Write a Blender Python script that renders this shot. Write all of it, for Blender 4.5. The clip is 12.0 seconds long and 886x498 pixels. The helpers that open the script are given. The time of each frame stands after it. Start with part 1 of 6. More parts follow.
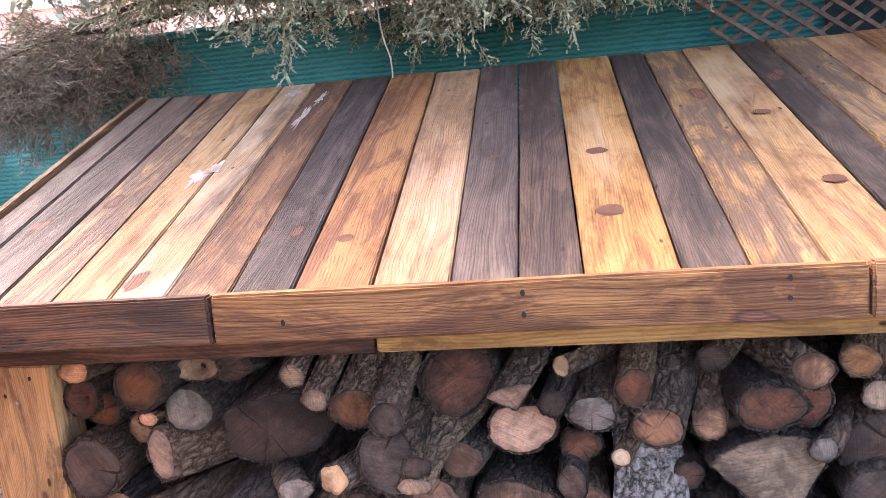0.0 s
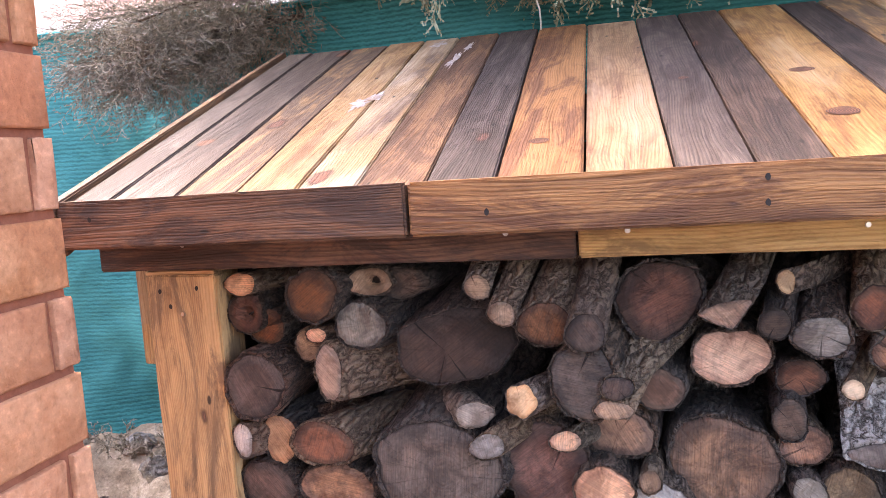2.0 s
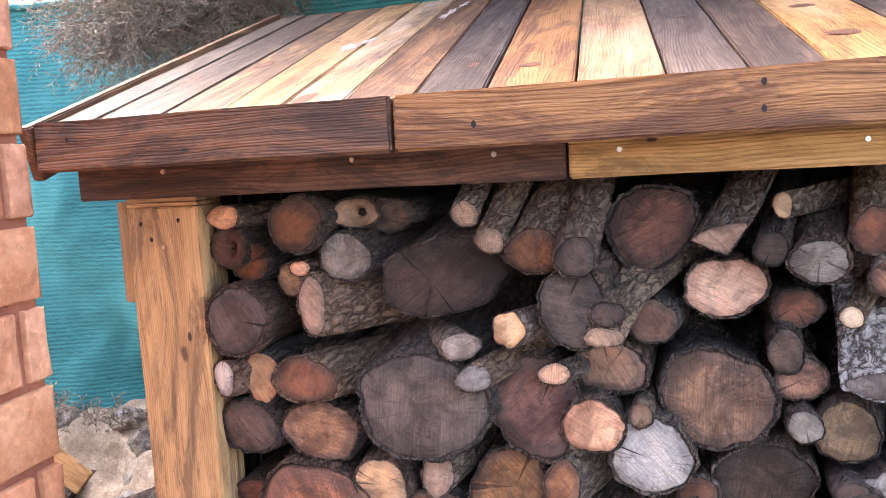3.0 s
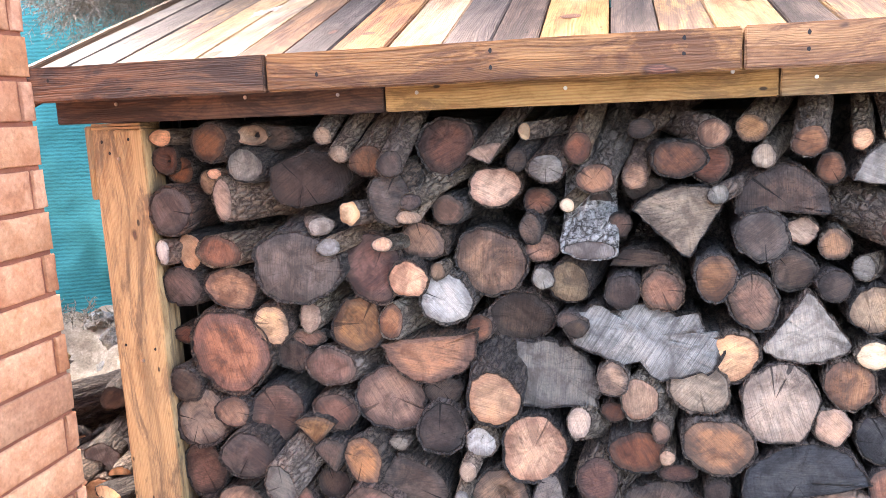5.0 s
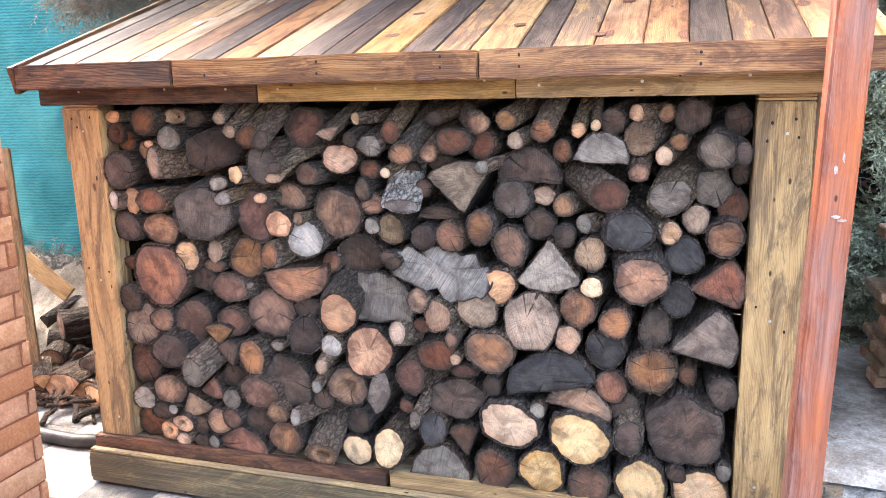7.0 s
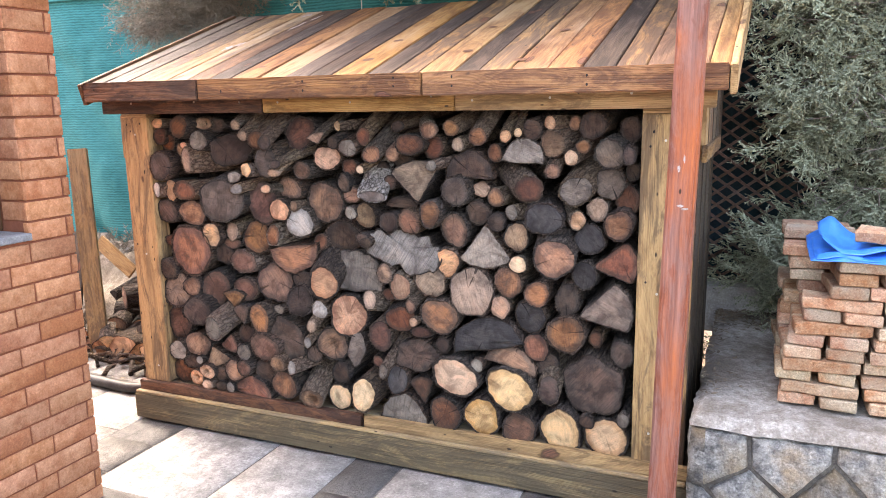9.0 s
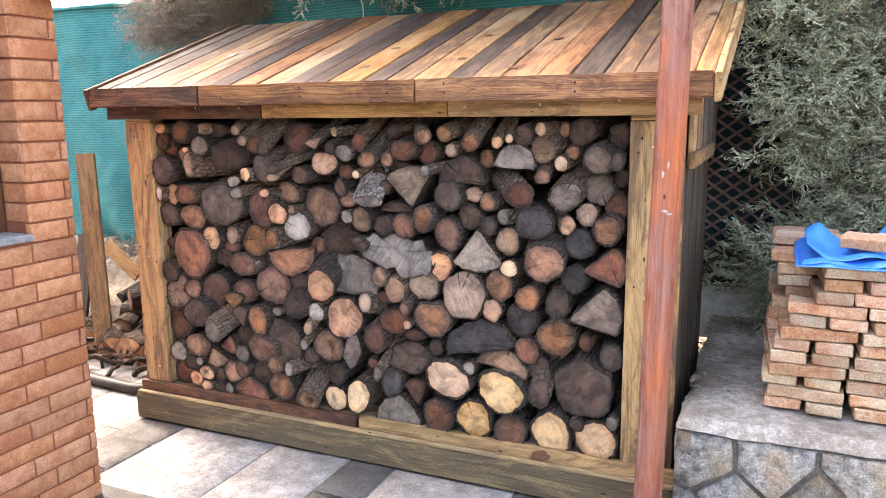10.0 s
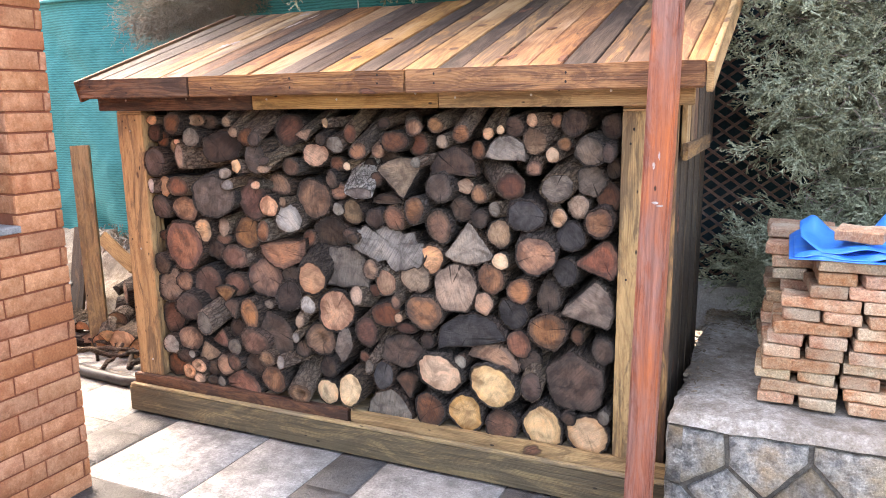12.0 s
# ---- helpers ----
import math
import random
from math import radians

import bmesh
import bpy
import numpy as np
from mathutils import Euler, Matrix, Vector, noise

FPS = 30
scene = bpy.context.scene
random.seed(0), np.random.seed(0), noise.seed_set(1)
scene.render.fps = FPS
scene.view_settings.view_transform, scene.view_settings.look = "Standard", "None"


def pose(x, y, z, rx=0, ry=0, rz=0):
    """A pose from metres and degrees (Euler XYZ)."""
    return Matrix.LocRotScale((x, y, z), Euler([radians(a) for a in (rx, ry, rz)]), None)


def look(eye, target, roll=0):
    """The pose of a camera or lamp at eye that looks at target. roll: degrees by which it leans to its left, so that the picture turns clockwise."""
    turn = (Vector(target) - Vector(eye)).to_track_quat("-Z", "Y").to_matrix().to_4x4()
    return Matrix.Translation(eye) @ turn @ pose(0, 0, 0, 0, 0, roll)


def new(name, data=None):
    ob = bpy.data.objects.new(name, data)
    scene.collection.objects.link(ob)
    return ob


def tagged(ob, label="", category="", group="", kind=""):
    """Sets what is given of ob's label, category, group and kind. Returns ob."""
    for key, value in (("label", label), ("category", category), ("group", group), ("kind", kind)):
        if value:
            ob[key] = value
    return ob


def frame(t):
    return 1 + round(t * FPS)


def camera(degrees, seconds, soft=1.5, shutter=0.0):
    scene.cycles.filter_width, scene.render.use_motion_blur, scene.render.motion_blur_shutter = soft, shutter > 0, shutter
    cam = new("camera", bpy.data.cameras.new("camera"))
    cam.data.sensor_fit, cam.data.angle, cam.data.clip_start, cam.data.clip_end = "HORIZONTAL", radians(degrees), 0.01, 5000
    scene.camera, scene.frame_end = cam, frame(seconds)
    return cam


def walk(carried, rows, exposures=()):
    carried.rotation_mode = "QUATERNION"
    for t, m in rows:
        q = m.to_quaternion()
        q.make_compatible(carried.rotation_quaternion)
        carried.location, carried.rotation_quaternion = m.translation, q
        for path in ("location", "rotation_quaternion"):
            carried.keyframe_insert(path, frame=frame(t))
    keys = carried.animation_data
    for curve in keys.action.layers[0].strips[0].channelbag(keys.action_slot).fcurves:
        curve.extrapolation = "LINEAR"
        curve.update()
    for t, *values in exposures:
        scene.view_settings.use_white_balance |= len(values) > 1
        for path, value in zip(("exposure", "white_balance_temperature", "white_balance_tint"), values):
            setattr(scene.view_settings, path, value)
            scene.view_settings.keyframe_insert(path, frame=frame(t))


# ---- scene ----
cam = camera(61.0, 12.0, soft=0.6)
PATH = [
    (0, (1.16, -1.291, 1.867), (0.855, 0.657, 1.533), -4.9),
    (0.5, (0.99, -1.301, 1.849), (0.641, 0.646, 1.548), -5.5),
    (1, (0.893, -1.292, 1.779), (0.479, 0.644, 1.493), -5.2),
    (1.5, (0.889, -1.279, 1.715), (0.436, 0.652, 1.454), -4.4),
    (2, (0.92, -1.258, 1.653), (0.429, 0.666, 1.409), -3.8),
    (2.5, (0.932, -1.23, 1.583), (0.424, 0.691, 1.356), -3.5),
    (2.7, (0.925, -1.224, 1.554), (0.423, 0.699, 1.33), -3.4),
    (4.3, (1.136, -1.491, 1.416), (0.68, 0.441, 1.165), -2.2),
    (4.5, (1.205, -1.558, 1.452), (0.763, 0.367, 1.137), -2.6),
    (5, (1.35, -1.771, 1.477), (0.912, 0.147, 1.115), -2.3),
    (5.5, (1.499, -1.971, 1.492), (1.058, -0.061, 1.094), -1.9),
    (6, (1.725, -2.058, 1.497), (1.262, -0.156, 1.086), -1.5),
    (6.5, (1.961, -2.129, 1.518), (1.443, -0.243, 1.099), -1.3),
    (7, (2.137, -2.281, 1.5), (1.565, -0.408, 1.092), -1.1),
    (7.5, (2.296, -2.418, 1.5), (1.669, -0.562, 1.1), -0.8),
    (9.5, (2.822, -2.692, 1.513), (2.029, -0.895, 1.135), -0.9),
    (10, (2.841, -2.687, 1.504), (2.038, -0.892, 1.141), -0.7),
    (10.5, (2.869, -2.643, 1.49), (2.04, -0.858, 1.136), -0.7),
    (11, (2.863, -2.638, 1.514), (2.036, -0.856, 1.14), -0.6),
    (11.5, (2.877, -2.626, 1.487), (2.047, -0.845, 1.116), -0.8),
    (12, (2.879, -2.641, 1.493), (2.065, -0.854, 1.114), -0.7),
]
walk(cam, [(t, look(eye, target, roll)) for t, eye, target, roll in PATH], [(0, 3.7, 7100, 23), (2.5, 3.88, 7300, 22), (4.5, 4.38, 6900, 15), (6.0, 4.25, 6900, 11), (7.5, 3.92, 7500, 13), (9.5, 3.7, 8000, 16), (12, 3.7, 8000, 16)])

# ---------------------------------------------------------------- light
world = bpy.data.worlds.new("sky")
scene.world = world
world.use_nodes = True
wn = world.node_tree
sky = wn.nodes.new("ShaderNodeTexSky")
sky.sky_type, sky.sun_disc, sky.dust_density = "NISHITA", False, 4.0
SUN_ELEVATION, SUN_AZIMUTH = 56.0, 300.0
sky.sun_elevation, sky.sun_rotation = radians(SUN_ELEVATION), radians(SUN_AZIMUTH)
wn.links.new(sky.outputs[0], wn.nodes["Background"].inputs[0])
wn.nodes["Background"].inputs[1].default_value = 0.15
sun = new("sun", bpy.data.lights.new("sun", "SUN"))
sun.data.energy, sun.data.angle, sun.data.color = 0.36, radians(10), (1.0, 0.95, 0.89)
sun_from = Vector((math.sin(radians(SUN_AZIMUTH)), math.cos(radians(SUN_AZIMUTH)), math.tan(radians(SUN_ELEVATION))))
sun.matrix_world = look(sun_from, (0, 0, 0))


# ---------------------------------------------------------------- materials
class Nodes:
    """A small writer of node materials."""

    def __init__(self, name):
        self.mat = bpy.data.materials.new(name)
        self.mat.use_nodes = True
        self.tree = self.mat.node_tree
        self.bsdf = self.tree.nodes["Principled BSDF"]

    def put(self, socket, value):
        if isinstance(value, bpy.types.NodeSocket):
            self.tree.links.new(value, socket)
        else:
            socket.default_value = value

    def add(self, kind, settings=None, **inputs):
        node = self.tree.nodes.new("ShaderNode" + kind)
        for key, value in (settings or {}).items():
            setattr(node, key, value)
        for key, value in inputs.items():
            self.put(node.inputs[int(key[1:]) if key[0] == "i" and key[1:].isdigit() else key.replace("_", " ")], value)
        return node

    def coords(self, scale, spread=13.0):
        tc = self.add("TexCoord").outputs["Object"]
        rnd = self.add("ObjectInfo").outputs["Random"]
        off = self.math("MULTIPLY", rnd, spread)
        shift = self.add("VectorMath", {"operation": "ADD"}, i0=tc, i1=off).outputs[0]
        return self.add("Mapping", Vector=shift, Scale=scale).outputs[0]

    def math(self, op, a, b=0.5, c=0.5):
        return self.add("Math", {"operation": op}, i0=a, i1=b, i2=c).outputs[0]

    def noise(self, vec, scale=1.0, detail=4.0, rough=0.55, distort=0.0):
        return self.add("TexNoise", Vector=vec, Scale=scale, Detail=detail, Roughness=rough, Distortion=distort).outputs["Fac"]

    def ramp(self, fac, *stops):
        node = self.add("ValToRGB", Fac=fac)
        el = node.color_ramp.elements
        while len(el) < len(stops):
            el.new(0.5)
        for e, (pos, col) in zip(el, stops):
            e.position = pos
            e.color = (*col, 1) if isinstance(col, tuple) else (col, col, col, 1)
        return node.outputs["Color"]

    def mix(self, fac, a, b, blend="MIX"):
        node = self.add("Mix", {"data_type": "RGBA", "blend_type": blend})
        self.put(node.inputs[0], fac)
        for sock, v in ((node.inputs[6], a), (node.inputs[7], b)):
            self.put(sock, (*v, 1) if isinstance(v, tuple) and len(v) == 3 else v)
        return node.outputs[2]

    def vary(self, col, value=0.3, hue=0.02, sat=0.2):
        rnd = self.add("ObjectInfo").outputs["Random"]
        r2 = self.math("FRACT", self.math("MULTIPLY", rnd, 7.31))
        r3 = self.math("FRACT", self.math("MULTIPLY", rnd, 23.7))
        lo = lambda r, w, mid: self.add("MapRange", Value=r, To_Min=mid - w, To_Max=mid + w).outputs[0]
        return self.add("HueSaturation", Hue=lo(r2, hue, 0.5), Saturation=lo(r3, sat, 1.0), Value=lo(rnd, value, 1.0), Color=col).outputs[0]

    def done(self, color, rough, bump=None, strength=0.3, dist=0.01, metal=0.0, spec=0.5):
        self.put(self.bsdf.inputs["Base Color"], (*color, 1) if isinstance(color, tuple) else color)
        self.put(self.bsdf.inputs["Roughness"], rough)
        self.put(self.bsdf.inputs["Metallic"], metal)
        self.put(self.bsdf.inputs["Specular IOR Level"], spec)
        if bump is not None:
            b = self.add("Bump", Strength=strength, Distance=dist, Height=bump)
            self.put(self.bsdf.inputs["Normal"], b.outputs[0])
        return self.mat


def wood(name, light, dark, stain, stain_amount=0.5, knots=True, rough=0.55, pale=None, pale_from=0.52):
    """Sawn board: the grain runs along local x."""
    n = Nodes(name)
    warp = n.noise(n.coords((2.2, 7, 7), 5.0), 1.0, 2, 0.5)
    base = n.coords((1.0, 1.0, 1.0))
    bent = n.add("VectorMath", {"operation": "ADD"}, i0=base, i1=n.add("CombineXYZ", Y=n.math("MULTIPLY", warp, 0.035)).outputs[0]).outputs[0]
    stretch = n.add("Mapping", Vector=bent, Scale=(1.6, 85, 85)).outputs[0]
    fine = n.noise(stretch, 1.0, 5, 0.7)
    broad = n.noise(n.add("Mapping", Vector=bent, Scale=(0.9, 26, 26)).outputs[0], 1.0, 3, 0.6)
    # knots, and growth rings that flow along the board and round them
    cells = n.add("TexVoronoi", {"voronoi_dimensions": "2D"}, Vector=n.add("VectorMath", {"operation": "ADD"}, i0=n.coords((2.0, 3.9, 0), 47.0), i1=n.math("MULTIPLY", n.noise(n.coords((11, 17, 17), 7.0), 1.0, 3, 0.6), 0.16)).outputs[0], Scale=1.0, Randomness=1.0)
    chance = n.add("SeparateXYZ", Vector=cells.outputs["Color"]).outputs["X"]
    knot = n.math("ADD", cells.outputs["Distance"], n.ramp(chance, (0.38, 0.0), (0.62, 0.12)))
    flow = n.noise(n.coords((1.3, 6.0, 6.0), 83.0), 1.0, 2, 0.45)
    near = n.ramp(knot, (0.0, 1.0), (0.32, 0.0)) if knots else 0.0
    field = n.math("ADD", n.math("ADD", n.math("MULTIPLY", flow, 85.0), n.math("MULTIPLY", near, 22.0)), n.math("MULTIPLY", n.add("SeparateXYZ", Vector=bent).outputs["Y"], 1150.0))
    growth = n.ramp(n.math("ADD", n.math("MULTIPLY", n.math("SINE", field), 0.5), n.math("MULTIPLY", fine, 0.6)), (0.0, 1.0), (0.42, 0.0))
    grain = n.math("ADD", n.math("ADD", n.math("MULTIPLY", growth, -0.10), n.math("MULTIPLY", fine, 0.45)), n.math("ADD", n.math("MULTIPLY", broad, 0.42), 0.10))
    col = n.mix(n.ramp(grain, (0.33, 0.0), (0.56, 1.0)), dark, light)
    mottle = n.noise(n.coords((4, 15, 15), 61.0), 1.0, 7, 0.78, 0.8)
    col = n.mix(n.ramp(mottle, (0.36, 0.65), (0.52, 0.0)), col, n.mix(1.0, col, (0.42, 0.34, 0.31), "MULTIPLY"))
    col = n.mix(n.ramp(mottle, (0.55, 0.0), (0.7, 0.4)), col, n.mix(1.0, col, (1.45, 1.4, 1.35), "MULTIPLY"))
    blot = n.noise(n.coords((1.7, 7.5, 7.5)), 1.6, 8, 0.74, 1.4)
    lo = 0.70 - 0.42 * stain_amount
    col = n.mix(n.ramp(blot, (lo - 0.03, 0.0), (lo + 0.07, 0.8)), col, n.mix(n.ramp(fine, (0.35, 0.0), (0.7, 1.0)), stain, tuple(min(1.0, 1.9 * c) for c in stain)))
    streak = n.noise(n.coords((0.6, 19, 19), 31.0), 1.2, 3, 0.6)
    col = n.mix(n.ramp(streak, (0.56, 0.0), (0.72, 0.6)), col, stain)
    if pale:
        worn = n.noise(n.coords((1.5, 5, 5), 17.0), 1.3, 4, 0.6)
        col = n.mix(n.ramp(worn, (pale_from, 0.0), (pale_from + 0.16, 0.85)), col, n.mix(n.ramp(fine, (0.3, 0.0), (0.7, 1.0)), light, pale))
    if knots:
        wob = n.math("ADD", knot, n.math("MULTIPLY", n.math("SUBTRACT", warp, 0.5), 0.08))
        col = n.mix(n.ramp(wob, (0.09, 0.45), (0.20, 0.0)), col, dark)
        col = n.mix(n.ramp(wob, (0.066, 0.85), (0.09, 0.0)), col, (0.05, 0.026, 0.018))
        col = n.mix(n.ramp(wob, (0.045, 0.8), (0.068, 0.0)), col, n.mix(growth, (0.21, 0.085, 0.05), (0.09, 0.04, 0.028)))
    holes = n.add("TexVoronoi", Vector=n.coords((7, 16, 16), 71.0), Scale=1.0).outputs["Distance"]
    col = n.mix(n.ramp(holes, (0.05, 0.9), (0.08, 0.0)), col, (0.02, 0.015, 0.012))
    col = n.vary(col, 0.12, 0.004, 0.1)
    r = n.add("MapRange", Value=blot, To_Min=rough - 0.04, To_Max=rough + 0.24).outputs[0]
    return n.done(col, r, n.math("ADD", grain, n.math("MULTIPLY", fine, 0.9)), 1.0, 0.005, spec=0.22)


ROOF_WOODS = {
    "dark": wood("roof_wood_dark", (0.117, 0.076, 0.054), (0.034, 0.023, 0.019), (0.027, 0.019, 0.016), 0.55),
    "brown": wood("roof_wood_brown", (0.221, 0.116, 0.061), (0.086, 0.043, 0.024), (0.059, 0.032, 0.022), 0.58),
    "gold": wood("roof_wood_gold", (0.391, 0.223, 0.102), (0.248, 0.123, 0.05), (0.123, 0.058, 0.031), 0.44, pale=(0.457, 0.323, 0.205)),
    "orange": wood("roof_wood_orange", (0.332, 0.157, 0.056), (0.196, 0.075, 0.026), (0.083, 0.036, 0.02), 0.50),
    "mixed": wood("roof_wood_mixed", (0.34, 0.196, 0.084), (0.157, 0.082, 0.039), (0.058, 0.039, 0.031), 0.62),
    "grey": wood("roof_wood_grey", (0.117, 0.084, 0.067), (0.045, 0.032, 0.025), (0.035, 0.025, 0.022), 0.5),
    "worn": wood("roof_wood_worn", (0.337, 0.214, 0.109), (0.161, 0.091, 0.049), (0.088, 0.059, 0.046), 0.46, pale=(0.525, 0.427, 0.32), pale_from=0.40),
}
FRAME_WOOD = wood("frame_wood", (0.494, 0.312, 0.122), (0.294, 0.166, 0.061), (0.095, 0.061, 0.034), 0.46)
FASCIA_WOOD = wood("fascia_wood", (0.325, 0.158, 0.059), (0.162, 0.07, 0.026), (0.062, 0.026, 0.014), 0.5)
FASCIA_DARK = wood("fascia_dark_wood", (0.158, 0.075, 0.041), (0.061, 0.029, 0.018), (0.027, 0.016, 0.013), 0.55)
HEADER_WOOD = wood("header_wood", (0.475, 0.299, 0.135), (0.285, 0.166, 0.068), (0.123, 0.074, 0.036), 0.42)
# dark wood, its colour lowered further for the tree's shade on the right side
SIDE_WOOD = wood("side_wood", (0.15, 0.10, 0.06), (0.06, 0.04, 0.027), (0.035, 0.028, 0.024), 0.65)
BEAM_WOOD = wood("beam_wood", (0.20, 0.148, 0.075), (0.075, 0.055, 0.032), (0.05, 0.041, 0.027), 0.6, knots=False, rough=0.6)
RED_WOOD = wood("red_wood", (0.29, 0.103, 0.062), (0.188, 0.062, 0.039), (0.212, 0.11, 0.087), 0.55, knots=False, rough=0.38, pale=(0.563, 0.158, 0.034), pale_from=0.46)
OLD_PLANK = wood("old_plank_wood", (0.42, 0.31, 0.17), (0.22, 0.155, 0.08), (0.14, 0.11, 0.075), 0.5, knots=False, rough=0.7)


def bark_material(name, base, dark, lichen, lichen_amount):
    n = Nodes(name)
    bend = n.noise(n.coords((30, 18, 30), 9.0), 1.0, 4, 0.7)
    where = n.add("VectorMath", {"operation": "ADD"}, i0=n.coords((56, 17, 56)), i1=n.math("MULTIPLY", bend, 3.0)).outputs[0]
    v1 = n.add("TexVoronoi", {"feature": "DISTANCE_TO_EDGE"}, Vector=where, Scale=1.0).outputs["Distance"]
    nz = n.noise(n.coords((42, 20, 42)), 1.0, 7, 0.75)
    fine = n.noise(n.coords((240, 110, 240), 15.0), 1.0, 4, 0.7)
    col = n.mix(n.ramp(n.math("MULTIPLY", v1, nz), (0.0, 0.0), (0.10, 1.0)), dark, base)
    col = n.mix(n.ramp(nz, (0.50, 0.0), (0.68, 0.6)), col, tuple(c * 1.5 for c in base))
    col = n.mix(n.ramp(fine, (0.36, 0.4), (0.48, 0.0)), col, dark)
    patch = n.noise(n.coords((9, 7, 9), 29.0), 1.0, 7, 0.75)
    col = n.mix(n.ramp(patch, (0.72 - lichen_amount, 0.0), (0.8 - lichen_amount, 0.7)), col, lichen)
    col = n.vary(col, 0.3, 0.01, 0.2)
    h = n.math("ADD", n.ramp(v1, (0.0, 0.0), (0.3, 1.0)), n.math("ADD", n.math("MULTIPLY", nz, 0.9), n.math("MULTIPLY", fine, 0.4)))
    return n.done(col, 0.85, h, 1.0, 0.018, spec=0.35)


BARKS = [
    bark_material("bark_dark", (0.085, 0.064, 0.053), (0.019, 0.014, 0.012), (0.222, 0.177, 0.142), 0.0),
    bark_material("bark_brown", (0.137, 0.093, 0.07), (0.025, 0.017, 0.013), (0.213, 0.154, 0.114), 0.06),
    bark_material("bark_smooth_grey", (0.198, 0.143, 0.104), (0.06, 0.039, 0.028), (0.298, 0.232, 0.174), 0.12),
]
BARK_WHITE = bark_material("bark_white_lichen", (0.36, 0.34, 0.32), (0.04, 0.035, 0.03), (0.6, 0.58, 0.55), 0.2)


def end_grain(name, core, rim, dirt, dirt_amount, crack=0.6, ring=0.2, spread=0.38, saw_amount=0.5):
    """Sawn end of a log: the face lies in local x and z round the pith, with the share of its radius in the u of its map."""
    n = Nodes(name)
    tc = n.add("TexCoord").outputs["Object"]
    share = n.add("SeparateXYZ", Vector=n.add("UVMap", {"uv_map": "radius"}).outputs[0]).outputs["X"]
    flat = n.add("VectorMath", {"operation": "MULTIPLY"}, i0=tc, i1=(1, 0, 1)).outputs[0]
    rad = n.add("VectorMath", {"operation": "LENGTH"}, i0=flat).outputs["Value"]
    wob = n.noise(n.coords((16, 16, 16)), 1.0, 4, 0.6)
    rnd = n.add("ObjectInfo").outputs["Random"]
    # growth rings of uneven width
    r2 = n.math("ADD", rad, n.math("MULTIPLY", wob, 0.022))
    wide = n.noise(n.add("CombineXYZ", X=n.math("MULTIPLY", r2, 60.0), Y=n.math("MULTIPLY", rnd, 30.0)).outputs[0], 1.0, 3, 0.7)
    rings = n.math("ADD", n.math("MULTIPLY", n.math("SINE", n.math("ADD", n.math("MULTIPLY", r2, 820.0), n.math("MULTIPLY", wide, 6.0))), 0.5), 0.5)
    unit = n.add("VectorMath", {"operation": "NORMALIZE"}, i0=flat).outputs[0]
    ang = n.add("VectorMath", {"operation": "ADD"}, i0=unit, i1=n.math("MULTIPLY", rnd, 40.0)).outputs[0]
    ang2 = n.add("VectorMath", {"operation": "ADD"}, i0=ang, i1=n.math("MULTIPLY", wob, 0.14)).outputs[0]
    rays = n.noise(ang2, 20.0, 3, 0.7)
    big = n.noise(ang2, 3.6, 1, 0.5)
    patch = n.noise(n.coords((13, 13, 13), 19.0), 1.0, 7, 0.72, 0.8)
    tone = n.noise(n.coords((11, 11, 11), 41.0), 1.0, 4, 0.62, 0.7)
    speck = n.noise(n.coords((95, 95, 95), 23.0), 1.0, 4, 0.75)
    edge = n.math("ADD", share, n.math("MULTIPLY", n.math("SUBTRACT", wob, 0.5), 0.26))
    col = n.mix(n.ramp(edge, (0.62, 0.0), (0.80, 1.0)), core, rim)
    col = n.mix(n.ramp(tone, (0.38, 0.85), (0.52, 0.0)), col, n.mix(1.0, col, (0.42, 0.38, 0.37), "MULTIPLY"))
    col = n.mix(n.ramp(tone, (0.52, 0.0), (0.66, 0.6)), col, n.mix(1.0, col, (1.45, 1.32, 1.20), "MULTIPLY"))
    col = n.mix(n.ramp(patch, (0.62 - dirt_amount * 0.30, 0.0), (0.76 - dirt_amount * 0.22, 0.8)), col, dirt)
    col = n.mix(n.math("MULTIPLY", rings, n.math("MULTIPLY", n.ramp(wide, (0.35, 0.3), (0.65, 1.0)), 0.10 + 0.6 * ring)), col, n.mix(1.0, col, (0.58, 0.53, 0.50), "MULTIPLY"))
    # the saw's scratches, in a direction of each log's own
    spun = n.add("VectorRotate", {"rotation_type": "Y_AXIS"}, Vector=tc, Angle=n.math("MULTIPLY", rnd, 31.0)).outputs[0]
    saw = n.noise(n.add("Mapping", Vector=spun, Scale=(9, 9, 330)).outputs[0], 1.0, 4, 0.75)
    col = n.mix(n.ramp(saw, (0.48, 0.0), (0.66, saw_amount)), col, n.mix(1.0, col, (1.55, 1.5, 1.45), "MULTIPLY"))
    col = n.mix(n.ramp(saw, (0.34, saw_amount), (0.50, 0.0)), col, dirt)
    col = n.mix(n.ramp(speck, (0.58, 0.0), (0.72, 0.4)), col, n.mix(1.0, col, (1.6, 1.55, 1.5), "MULTIPLY"))
    col = n.mix(n.ramp(speck, (0.30, 0.5), (0.42, 0.0)), col, dirt)
    # drying checks that run out from the pith, and a few open splits
    ray = n.math("MULTIPLY", n.ramp(rays, (0.36, 1.0), (0.43, 0.0)), n.ramp(share, (0.08, 0.0), (0.3, 1.0)))
    col = n.mix(n.math("MULTIPLY", ray, 0.34 * crack), col, (0.014, 0.011, 0.010))
    split = n.math("MULTIPLY", n.ramp(big, (0.262, 1.0), (0.280, 0.0)), crack)
    col = n.mix(split, col, (0.008, 0.006, 0.005))
